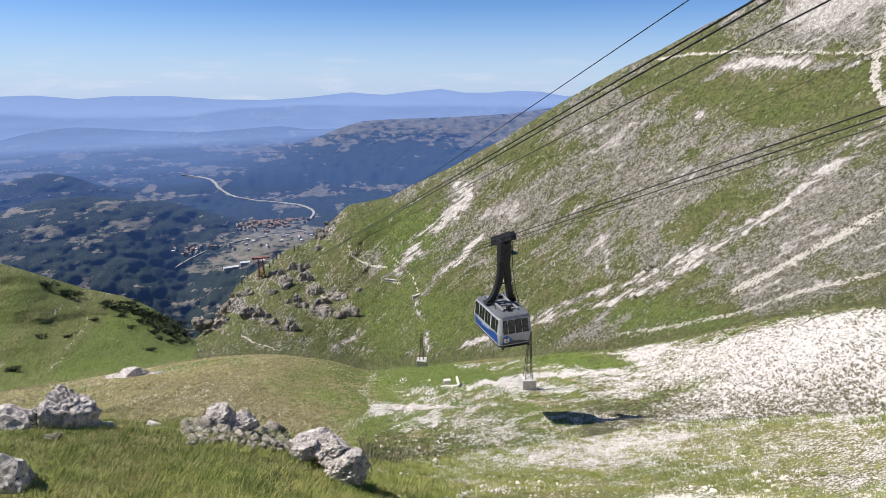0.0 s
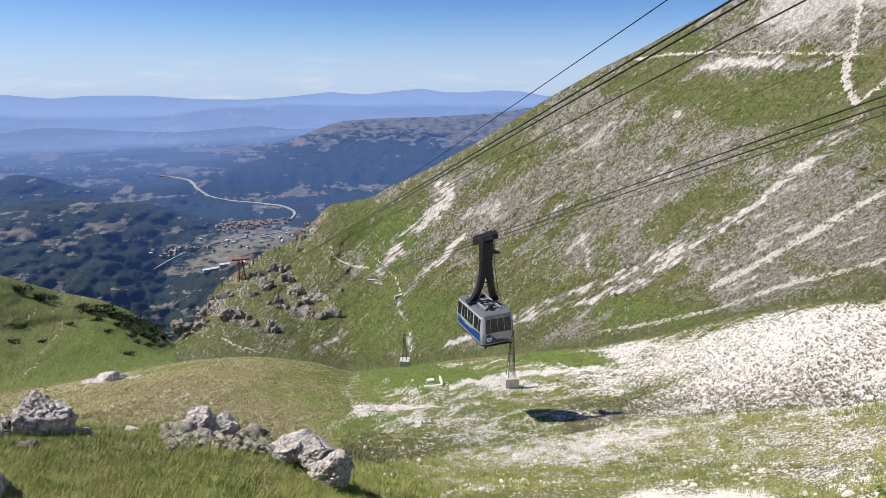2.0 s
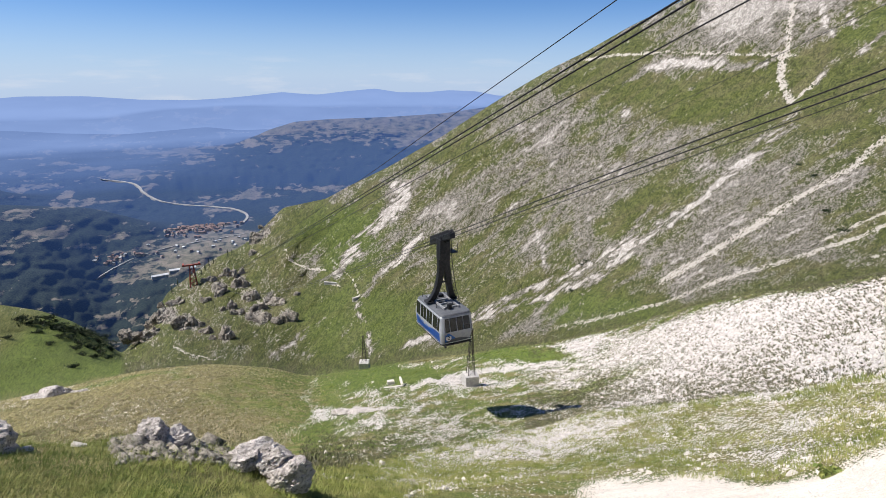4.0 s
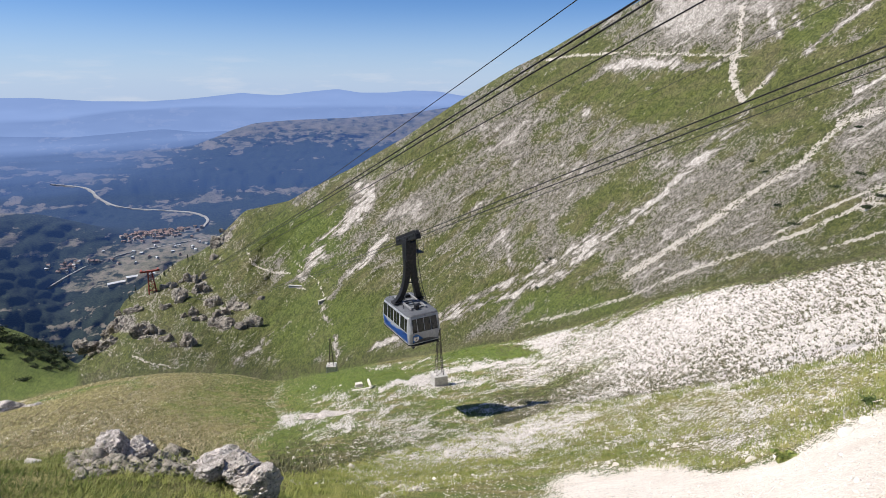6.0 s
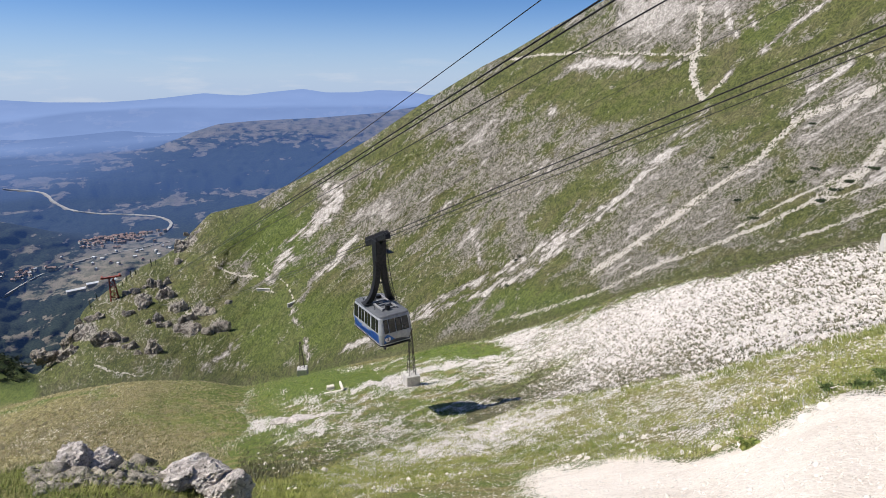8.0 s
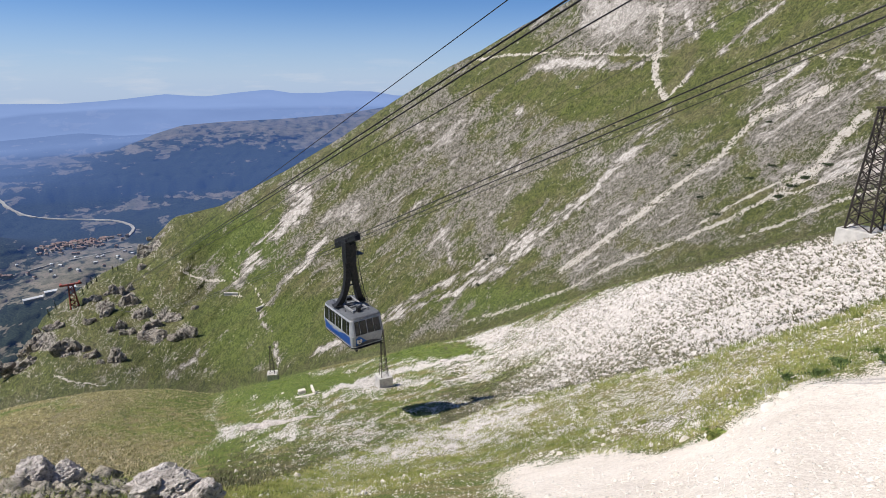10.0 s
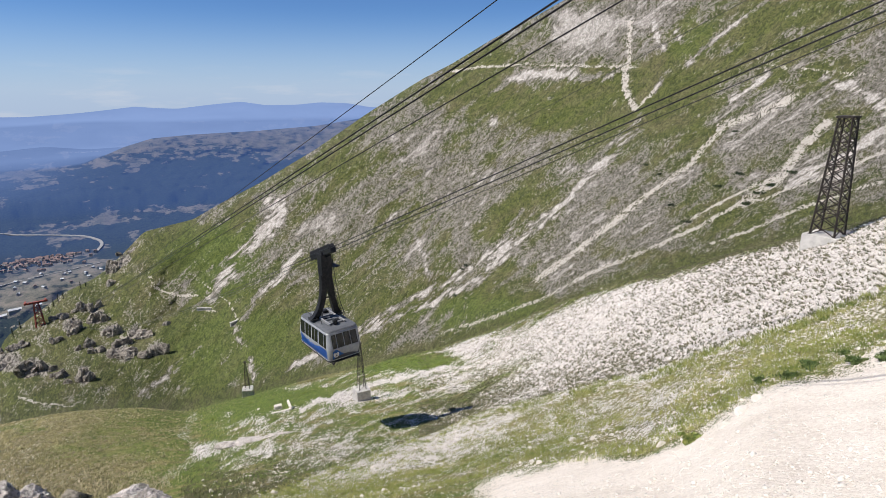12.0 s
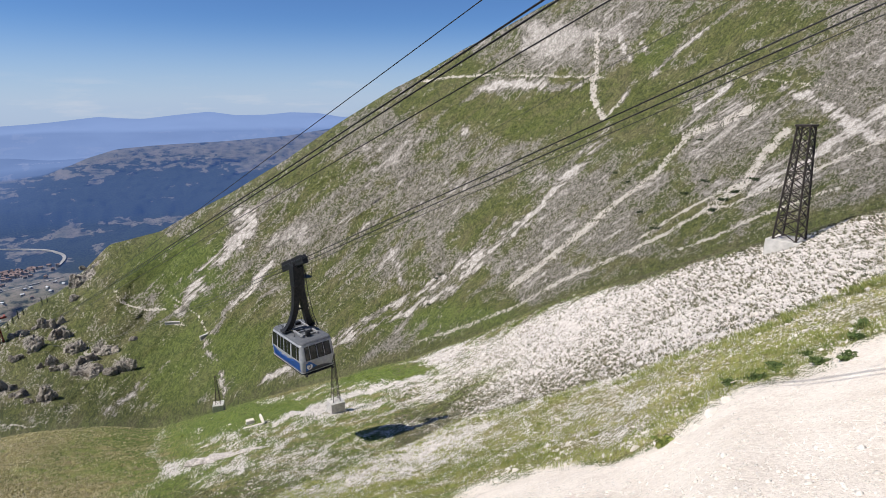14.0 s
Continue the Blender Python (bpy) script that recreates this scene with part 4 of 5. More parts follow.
    for sgn, reach in ((-1, 1.3), (1, 1.25)):
        rings = []
        for i in range(13):
            t = i / 12
            x = sgn * (0.24 + (reach - 0.24) * t ** (2.3 if sgn < 0 else 1.5))
            z = -1.95 - 4.35 * (1 - (1 - t) ** 1.25)
            w, d = 0.19 + 0.12 * (1 - t) + 0.20 * t ** 4, 0.24
            rings.append([Vector((d * b - 0.5 * t * t, x + w * a, z)) for a, b in ((-1, -1), (1, -1), (1, 1), (-1, 1))])
        bm = loft(rings[::-1])
        bmesh.ops.recalc_face_normals(bm, faces=bm.faces[:])
        part("hanger_leg", bm, STEEL, car, "black bowed hanger leg")
        part("leg_foot", box(1.0, 0.6, 0.14, -0.5, sgn * reach, -6.27, 0.03), STEEL, car)
    part("leg_tie", box(0.12, 1.2, 0.12, -0.2, 0.05, -4.4, 0.02), STEEL, car)
    ladder = part("ladder_rail", tube([(-0.3, 0.62, -0.6), (-0.3, 0.85, -3.0), (-0.3, 1.2, -5.0), (-0.3, 1.62, -6.35)], 0.03), STEEL, car)
    part("ladder_rail", tube([(0.3, 0.62, -0.6), (0.3, 0.85, -3.0), (0.3, 1.2, -5.0), (0.3, 1.62, -6.35)], 0.03), STEEL, car)
    for i in range(17):
        z = -0.8 - i * 0.33
        x = float(np.interp(-z, [0.6, 3.0, 5.0, 6.35], [0.62, 0.85, 1.2, 1.62]))
        part("ladder_rung", tube([(-0.3, x, z), (0.3, x, z)], 0.02), STEEL, ladder)
    # carriage on the track ropes, tilted to their slope
    tilt = pose(0, 0, 0, 0, -22.5, 0)
    def tilted(bm):
        bmesh.ops.transform(bm, matrix=tilt, verts=bm.verts[:])
        return bm
    part("carriage_frame", tilted(box(4.6, 0.55, 0.6, -0.3, 0, 0.0, 0.08)), STEEL, car, "black carriage frame")
    for x in (-1.95, -0.95, 0.3, 1.3):
        bogie = part("bogie", tilted(box(0.85, 0.62, 0.2, x, 0, 0.14, 0.04)), STEEL, car)
        for dx in (-0.27, 0.27):
            for y in (-0.2, 0.2):
                part("wheel", tilted(disc(0.3, 0.12, Matrix.Translation((x + dx, y, 0.26)) @ pose(0, 0, 0, 90, 0, 0), 18)), RUBBER, bogie)
    for x in (-2.15, 1.65):
        part("rope_guide", tilted(box(0.5, 0.5, 0.16, x, 0, -0.02, 0.04)), STEEL, car)
    part("pivot", disc(0.34, 0.9, Matrix.Translation((0, 0, -0.1)) @ pose(0, 0, 0, 90, 0, 0), 20), STEEL, car)
    step = part("service_platform", box(1.3, 0.7, 0.06, 0, 0.85, -1.35), STEEL, car)
    for y in (-0.6, 0.6):
        part("platform_rail", tube([(y, 0.55, -1.35), (y, 0.55, -0.45), (y, 1.15, -0.45), (y, 1.15, -1.35)], 0.022), STEEL, step)
    part("rope_clamp", tilted(box(1.1, 0.16, 0.2, 0.4, 0, -0.42, 0.03)), STEEL, car)
    part("antenna", tube([(-0.3, 0.25, 0.3), (-0.3, 0.25, 0.85)], 0.015), STEEL, car)
    return car


CAR_S = 45.0
grip = rope_point(CAR_S, 22.2, *CAR_TRACK)
cable_car(Matrix.Translation(grip) @ pose(0, 0, 0, 0, 0, math.degrees(math.atan2(-OUT.y, -OUT.x))))


# ---- lattice masts on concrete blocks ----
def mast(at, turn, height, foot, top, panels, bar, block, sink, label, crossed, group="lattice masts"):
    ob = thing("lattice_mast", Matrix.Translation(at) @ pose(0, 0, 0, 0, 0, turn), label, "mast", group)
    bx, bz = block
    part("concrete_base", box(bx, bx, bz + sink, 0, 0, (bz - sink) / 2, 0.05), CONCRETE, ob, "pale concrete block")
    def corner(k, t):
        r = (foot + (top - foot) * t) / 2
        return Vector((r * (1, -1, -1, 1)[k], r * (1, 1, -1, -1)[k], bz + height * t))
    for k in range(4):
        part("leg", beam(corner(k, -0.01), corner(k, 1), bar * 1.5), LATTICE, ob)
        part("leg_plate", box(bar * 4, bar * 4, 0.03, *corner(k, 0), 0.005), LATTICE, ob)
    for i in range(panels):
        t0, t1 = i / panels, (i + 1) / panels
        for k in range(4):
            k2 = (k + 1) % 4
            part("brace", beam(corner(k, t0), corner(k2, t1), bar * 0.8), LATTICE, ob)
            if crossed:
                part("brace", beam(corner(k2, t0), corner(k, t1), bar * 0.8), LATTICE, ob)
            if i % 2 or i == panels - 1:
                part("cross_bar", beam(corner(k, t1), corner(k2, t1), bar * 0.8), LATTICE, ob)
    part("top_plate", box(top + 0.25, top + 0.25, 0.14, 0, 0, bz + height + 0.03, 0.02), LATTICE, ob)
    return ob


mast(on_ground(9.7, -30.55), 8, 6.6, 0.95, 0.25, 12, 0.04, (1.9, 1.75), 1.5, "slim dark lattice mast on a tall pale concrete block", False)
mast(on_ground(-2.35, -28.75), -6, 6.2, 0.95, 0.25, 12, 0.04, (2.2, 1.9), 1.5, "slim dark lattice mast on a concrete block beside the gully", False)
mast(on_ground(54.1, -12.75), 14, 7.7, 1.5, 0.8, 10, 0.065, (2.2, 0.55), 1.2, "dark rusted lattice mast on a low pale concrete base", True)


# ---- the red ropeway tower on the spur ----
def red_tower(at):
    ob = thing("ropeway_tower", Matrix.Translation(at) @ pose(0, 0, 0, 0, 0, 19.8), "red painted steel ropeway tower on the rocky spur", "tower")
    h = 19.0
    def corner(k, t):
        r = 3.2 - 1.7 * t
        return Vector((r * (1, -1, -1, 1)[k], r * 0.8 * (1, 1, -1, -1)[k], -2 + (h + 2) * t))
    for k in range(4):
        part("leg", beam(corner(k, 0), corner(k, 1), 0.75), RED, ob)
    for i in range(5):
        for k in range(4):
            part("brace", beam(corner(k, i / 5), corner((k + 1) % 4, (i + 1) / 5), 0.4), RED, ob)
            part("cross_bar", beam(corner(k, (i + 1) / 5), corner((k + 1) % 4, (i + 1) / 5), 0.4), RED, ob)
    head = part("cross_head", box(15.5, 2.2, 1.3, 0, 0, h + 0.6, 0.15), RED, ob)
    for x in (-6.5, 6.5):
        part("rope_saddle", box(1.4, 5.0, 0.9, x, 0, h + 1.7, 0.15), RED, head)
    return ob


red_tower(on_ground(-18.7, -18.95))


# ---- rocks ----
def boulder_mesh(seed, size, detail=4, rough=1.0, lumps=((0, 0, 0, 1),)):
    """Weathered limestone: broken facets, pits and ridges on one or more joined lumps."""
    bm = bmesh.new()
    pick = random.Random(seed)
    for lx, ly, lz, ls in lumps:
        facets = [(*Vector((pick.gauss(0, 1), pick.gauss(0, 1), pick.gauss(0, 0.8))).normalized(), pick.uniform(0.68, 1.0)) for _ in range(16)]
        made = bmesh.ops.create_icosphere(bm, subdivisions=detail, radius=1.0)["verts"]
        for v in made:
            d = v.co.normalized()
            q = d + Vector((seed * 7.3 + lx, seed * 3.1, lz))
            cut = min((plane[3] / max(d.dot(Vector(plane[:3])), 0.05) for plane in facets))
            r = min(cut, 1.25) * (1 + rough * (0.10 * noise.noise(q * 1.6) + 0.10 * (0.35 - abs(noise.noise(q * 3.4))) + 0.08 * noise.noise(q * 7) + 0.06 * (0.3 - abs(noise.noise(q * 13))) + 0.025 * noise.noise(q * 31)))
            p = d * r
            v.co = Vector(((p.x * ls + lx) * size[0], (p.y * ls + ly) * size[1], (max(p.z, -0.5) * ls + lz) * size[2]))
    return bm


def boulder(name, at, size, seed, label, material=None, detail=4, turn=0.0, rough=1.0, lumps=((0, 0, 0, 1),), group="boulders", sink=0.25):
    m = Matrix.Translation(Vector(at) - Vector((0, 0, sink * size[2]))) @ pose(0, 0, 0, 0, 0, turn)
    if len(lumps) > 1:
        ob = thing(name, m, label, "rock", group)
        for k, lump in enumerate(lumps):
            part("rock_mass", boulder_mesh(seed + 0.37 * k, size, detail, rough, (lump,)), material or BOULDER, ob)
        return ob
    ob = part(name, boulder_mesh(seed, size, detail, rough, lumps), material or BOULDER)
    ob.matrix_world = m
    return tagged(ob, label, "rock", group)


boulder("boulder", on_ground(-14.0, -37.8, True), (1.28, 1.1, 1.0), 3, "large pitted grey limestone boulder with a dark hollow", detail=5, turn=8, rough=1.2, sink=0.06, lumps=((0.42, -0.08, 0.22, 0.38), (0.06, 0.22, 0.50, 0.33), (-0.34, 0.18, 0.54, 0.27), (-0.70, 0.2, 0.26, 0.28), (-0.15, 0.7, 0.22, 0.40)))
boulder("boulder", on_ground(-23.7, -32.3, True), (0.60, 0.5, 0.62), 5, "pale jagged limestone boulder at the edge of the grass", detail=5, rough=1.4, lumps=((-0.2, 0, 0.5, 0.66), (0.5, 0.1, 0.3, 0.5)))
boulder("boulder", on_ground(-37.6, -28.4, True), (0.62, 0.55, 0.85), 8, "grey limestone boulder beside a dark juniper", detail=5, lumps=((0, 0, 0.3, 0.9), (0.7, 0.1, -0.2, 0.6), (-0.8, 0.2, 0.1, 0.6)))
boulder("boulder", on_ground(-43.2, -31.0, True), (0.55, 0.4, 0.6), 11, "grey limestone boulder with a shaded face", detail=4)
boulder("boulder", on_ground(-41.3, -26.8, True), (0.5, 0.4, 0.45), 13, "pale limestone boulder on the grassy edge", detail=4)
boulder("boulder", on_ground(-30.7, -30.4, True), (0.17, 0.14, 0.13), 14, "small smooth pale boulder in the grass", PALE, 3, rough=0.5)
boulder("boulder", on_ground(-34.6, -29.4, True), (0.16, 0.14, 0.09), 15, "small flat pale boulder in the grass", PALE, 3, rough=0.5)
for k, (a, e, s) in enumerate(((-27.5, -31.8, 0.30), (-25.2, -32.4, 0.36), (-22.6, -33.0, 0.40), (-20.8, -33.2, 0.42), (-19.6, -34.6, 0.42), (-17.8, -35.2, 0.45), (-26.3, -32.9, 0.26), (-21.9, -34.2, 0.3), (-36.0, -29.0, 0.22), (-38.9, -29.0, 0.25))):
    boulder("boulder", on_ground(a, e, True), (s * 0.7, s * 0.6, s * 0.34), 20 + k, "rough limestone rubble overgrown with turf", RUBBLE, detail=4, turn=37 * k, rough=1.6, group="rubble ridge")
for k, (a, e, s) in enumerate(((30.0, -36.3, 0.16), (33.6, -33.8, 0.2), (35.8, -33.5, 0.16), (48.7, -29.8, 0.2), (50.0, -28.2, 0.26), (36.5, -35.2, 0.12), (28, -37.3, 0.14), (43.0, -32.8, 0.16), (51.0, -27.0, 0.2), (39.8, -34.0, 0.13), (31.5, -35.0, 0.11), (45.2, -31.9, 0.15))):
    boulder("stone", on_ground(a, e), (s, s * 0.8, s * 0.62), 50 + k, "pale limestone lump at the edge of the gravel", PALE, 3, 50 * k, 0.8, group="loose stones")
boulder("outcrop", on_ground(-31.6, -25.9), (3.2, 2.0, 1.7), 70, "pale broken rock outcrop on the meadow's brow", BOULDER, 4, 10, group="outcrops", lumps=((0, 0, 0.2, 0.8), (0.9, 0, -0.1, 0.5), (-0.7, 0.2, 0.0, 0.5)))
boulder("outcrop", on_ground(-2.6, -32.8), (2.6, 1.0, 0.55), 71, "low pale limestone ledge in the turf", BOULDER, 4, -8, group="outcrops", lumps=((0, 0, 0.2, 0.8), (1.1, 0.1, 0.1, 0.7), (-0.9, -0.1, 0.0, 0.5)))

# crags of the spur
def crag_blade(pick, size):
    """A jagged blade of bedded rock: upright ribs, ledges and clefts."""
    bm = bmesh.new()
    lx, ly = pick.gauss(0, 0.5), pick.gauss(0.1, 0.25)
    ls, tall = pick.uniform(0.32, 0.6), pick.uniform(0.7, 1.15)
    lean = pick.uniform(-0.25, 0.3)
    facets = [(*Vector((pick.gauss(0, 1), pick.gauss(0, 1), pick.gauss(0, 0.4))).normalized(), pick.uniform(0.55, 1.0)) for _ in range(12)]
    off = Vector((pick.uniform(0, 90), pick.uniform(0, 90), pick.uniform(0, 90)))
    for v in bmesh.ops.create_icosphere(bm, subdivisions=4, radius=1.0)["verts"]:
        d = v.co.normalized()
        cut = min(f[3] / max(d.dot(Vector(f[:3])), 0.05) for f in facets)
        rib = Vector((d.x * 3.2, d.y * 3.2, d.z * 0.9)) + off
        r = min(cut, 1.3) * (1 + 0.34 * (0.3 - abs(noise.noise(rib))) + 0.20 * noise.noise(rib * 2.3) + 0.12 * noise.noise((d + off) * 7))
        q = d * r
        v.co = Vector(((q.x * ls + lx + lean * q.z * ls) * size[0], (q.y * ls + ly) * size[1], (max(q.z, -0.7) * ls * tall + 0.1) * size[2]))
    return bm


for k, (a, e, w, h) in enumerate(((-16.6, -19.9, 7, 9), (-14.6, -19.5, 7, 11), (-13.2, -23.2, 9, 9), (-16.6, -24.3, 6, 9), (-19.7, -22.7, 7, 8), (-11.8, -21.6, 7, 7), (-10.3, -23.4, 6, 8), (-23.3, -23.0, 10, 10), (-12.4, -15.3, 8, 9), (-11.2, -14.1, 7, 7), (-13.9, -20.9, 7, 9), (-15.3, -18.4, 6, 9), (-21.9, -21.6, 9, 9), (-22.9, -22.0, 8, 9), (-14.9, -22.2, 4, 5), (-17.9, -20.6, 4, 5), (-12.6, -22.0, 6, 8), (-20.7, -20.4, 6, 7), (-24.3, -23.2, 6, 6), (-9.0, -21.0, 4, 4), (-18.3, -23.4, 4, 5), (-13.0, -16.6, 5, 6), (-15.8, -21.6, 5, 7), (-17.4, -18.7, 5, 6))):
    rock = thing("crag", Matrix.Translation(on_ground(a, e) - Vector((0, 0, 0.16 * h))) @ pose(0, 0, 0, 0, 0, 17 * math.sin(k * 2.4)), "grey-brown fissured crag standing out of the green spur", "rock", "crags of the spur")
    pick = random.Random(80 + k)
    for _ in range(4 + k % 3):
        part("rock_blade", crag_blade(pick, (w * 1.25, w * 1.3, h * 1.15)), CRAG, rock)


# ---- grass ----
def leaf_material(name, low, high, dead):
    m = Net(name)
    tint = m.attr("tint").outputs["Fac"]
    c = m.mix(m.step(tint, 0.0, 0.75), low, high)
    c = m.mix(m.step(tint, 0.78, 1.0), c, dead)
    spread = m.noise(m.coords(), 1.3, 4, 0.6)
    c = m.mix(m.step(spread, 0.42, 0.68, 0.0, 0.45), c, dead)
    c = m.mix(m.step(m.noise(m.coords(), 2.2, 3), 0.52, 0.36, 0.0, 0.7), c, low)
    return m.finish(c, 0.75)


GRASS = leaf_material("grass_blades", (0.105, 0.148, 0.034), (0.30, 0.325, 0.088), (0.47, 0.40, 0.20))
STRAW = leaf_material("straw_tussock", (0.26, 0.24, 0.11), (0.50, 0.43, 0.28), (0.62, 0.54, 0.41))
SAGE = leaf_material("scree_tussock", (0.075, 0.080, 0.042), (0.17, 0.162, 0.095), (0.26, 0.22, 0.14))
NEEDLE = leaf_material("dark_foliage", (0.010, 0.020, 0.008), (0.040, 0.062, 0.022), (0.07, 0.075, 0.035))
HERB = leaf_material("broad_herb", (0.055, 0.090, 0.024), (0.13, 0.175, 0.055), (0.20, 0.20, 0.09))

rng = np.random.default_rng(7)


def scatter(n, az, k, keep=None):
    """Random places on the land between two bearings and two of its lines, with their row and column."""
    a = rng.uniform(az[0], az[1], n)
    kk = rng.uniform(k[0], k[1], n)
    col = (a - FINE[0]) / 0.2
    row = np.interp(kk, KK, np.arange(len(KK)))
    j, i = np.clip(col.astype(int), 0, len(FINE) - 2), np.clip(row.astype(int), 0, len(KK) - 2)
    fj, fi = (col - j)[:, None], (row - i)[:, None]
    P = np.stack([X, Y, Z], -1)
    pts = (P[i, j] * (1 - fj) + P[i, j + 1] * fj) * (1 - fi) + (P[i + 1, j] * (1 - fj) + P[i + 1, j + 1] * fj) * fi
    if keep is not None:
        ok = rng.uniform(0, 1, n) < keep(i, j, pts)
        return pts[ok]
    return pts


def tussocks(name, pts, height, spread, width, blades, material, label, lean=0.5, tint=None):
    """Blades of grass in tufts at the given places, as one mesh."""
    n = len(pts)
    size = rng.uniform(0.55, 1.25, n)
    base = np.repeat(pts, blades, 0)
    sz = np.repeat(size, blades)
    th, rad = rng.uniform(0, 6.2832, n * blades), np.sqrt(rng.uniform(0, 1, n * blades)) * spread * sz
    out = np.stack([np.cos(th), np.sin(th), 0 * th], 1)
    foot = base + out * rad[:, None] - np.array([0, 0, 0.03])
    hgt = height * sz * rng.uniform(0.55, 1.1, n * blades)
    phi = rng.uniform(0, 6.2832, n * blades)
    side = np.stack([np.cos(phi), np.sin(phi), 0 * phi], 1) * (width * 0.5)
    tip = foot + out * (hgt * lean * rng.uniform(0.2, 1.0, n * blades))[:, None] + np.stack([0.12 * hgt, 0.05 * hgt, hgt], 1)
    co = np.stack([foot - side, foot + side, tip], 1).reshape(-1, 3)
    me = bpy.data.meshes.new(name)
    me.vertices.add(len(co))
    me.vertices.foreach_set("co", co.ravel().astype(np.float32))
    me.loops.add(len(co))
    me.loops.foreach_set("vertex_index", np.arange(len(co), dtype=np.int32))
    me.polygons.add(len(co) // 3)
    me.polygons.foreach_set("loop_start", np.arange(0, len(co), 3, dtype=np.int32))
    me.update(calc_edges=True)
    t = np.repeat(rng.uniform(0, 1, n) if tint is None else tint, blades) * 0.7 + rng.uniform(0, 0.3, n * blades)
    me.attributes.new("tint", "FLOAT", "POINT").data.foreach_set("value", np.repeat(t, 3).astype(np.float32))
    me.materials.append(material)
    return tagged(new(name, me), label, "grass", kind="stuff")


def patchy(pts, scale=0.35, seed=91):
    return fbm(pts[:, 0] * scale, pts[:, 1] * scale, 3, seed)


lawn = scatter(17000, (-46, 6), (1.15, 3.0), lambda i, j, p: (1 - 0.7 * smooth(-2, 6, AZ[j])) * (0.35 + 0.65 * smooth(0.3, 0.55, patchy(p, 0.9, 89))))
tussocks("lawn_grass", lawn, 0.10, 0.13, 0.010, 17, GRASS, "soft green grass with dry stalks", 1.1, np.clip(patchy(lawn) * 1.5 - 0.25, 0, 1))
band = scatter(26000, (-8, 64), (1.98, 3.02), lambda i, j, p: np.clip(1.55 - 2.2 * BARE[i, j] - GRAVEL[i, j], 0, 1) * smooth(0.38, 0.55, patchy(p, 0.5, 95)))
tussocks("bank_grass", band, 0.12, 0.16, 0.02, 12, GRASS, "patchy green and straw-coloured bank grass", 0.7, np.clip(patchy(band, 0.2, 93) * 1.6 - 0.15, 0, 1))
lip = scatter(800, (10, 64), (2.9, 3.02), lambda i, j, p: smooth(0.35, 0.5, patchy(p, 0.6, 97)))
tussocks("lip_grass", lip, 0.22, 0.30, 0.03, 30, GRASS, "green tufts along the edge of the bank", 1.0)
mixed = scatter(9000, (-10, 30), (3.0, 4.95), lambda i, j, p: np.clip(0.75 - 0.7 * BARE[i, j], 0, 1))
tussocks("slope_grass", mixed, 0.15, 0.24, 0.045, 11, SAGE, "low dull green turf tufts among pale rubble", 0.8)
front = scatter(9000, (-9, 34), (2.15, 3.1), lambda i, j, p: 0.15 + 0.85 * smooth(0.42, 0.56, patchy(p, 0.7, 101)))
tussocks("front_grass", front, 0.11, 0.16, 0.022, 12, GRASS, "thin yellow-green grass between pale stones", 0.9, np.clip(patchy(front, 0.3, 103) * 1.6 - 0.2, 0, 1))
screes = scatter(34000, (16, 64), (3.06, 4.97), lambda i, j, p: (0.35 + 0.65 * smooth(0.35, 0.55, patchy(p, 0.15, 99))) * (1.25 - BARE[i, j]))
screes = np.concatenate([screes, scatter(9000, (22, 64), (4.0, 4.95), lambda i, j, p: 0.2 + 0.4 * smooth(0.35, 0.55, patchy(p, 0.2, 98)))])
tussocks("scree_grass", screes, 0.13, 0.125, 0.05, 15, SAGE, "small grey-green tufts dotted over white scree", 1.5)
meadow = scatter(22000, (-46, -7), (4.1, 4.99), lambda i, j, p: (1 - smooth(-17, -7, AZ[j] + 14 * (patchy(p, 0.06, 88) - 0.5))) * (0.2 + 0.8 * smooth(0.4, 0.55, patchy(p, 0.12, 87))) * (1 - 0.75 * smooth(-27.3, -26.3, EE[i, j])))
tussocks("meadow_grass", meadow, 0.17, 0.24, 0.07, 10, STRAW, "straw-coloured tussocks on the meadow shoulder", 0.9)


# ---- loose stones ----
def stones(name, pts, size, material, label):
    """Small angular stones as one mesh."""
    n = len(pts)
    shape = np.array([(1, 0, 0), (0.2, 0.95, 0), (-1, 0.1, 0), (0, -1, 0.1), (0.1, 0.1, 0.8), (0, 0, -0.6)])
    tri = np.array([(0, 1, 4), (1, 2, 4), (2, 3, 4), (3, 0, 4), (1, 0, 5), (2, 1, 5), (3, 2, 5), (0, 3, 5)])
    s = size * rng.lognormal(0, 0.55, n)
    th = rng.uniform(0, 6.2832, n)
    v = shape[None] * rng.uniform(0.6, 1.2, (n, 6, 3)) * s[:, None, None]
    c, d = np.cos(th)[:, None], np.sin(th)[:, None]
    co = np.stack([v[..., 0] * c - v[..., 1] * d, v[..., 0] * d + v[..., 1] * c, v[..., 2]], -1) + pts[:, None]
    idx = (tri[None] + 6 * np.arange(n)[:, None, None]).reshape(-1)
    me = bpy.data.meshes.new(name)
    me.vertices.add(n * 6)
    me.vertices.foreach_set("co", co.ravel().astype(np.float32))
    me.loops.add(len(idx))
    me.loops.foreach_set("vertex_index", idx.astype(np.int32))
    me.polygons.add(len(idx) // 3)
    me.polygons.foreach_set("loop_start", np.arange(0, len(idx), 3, dtype=np.int32))
    me.update(calc_edges=True)
    me.materials.append(material)
    return tagged(new(name, me), label, "stones", kind="stuff")


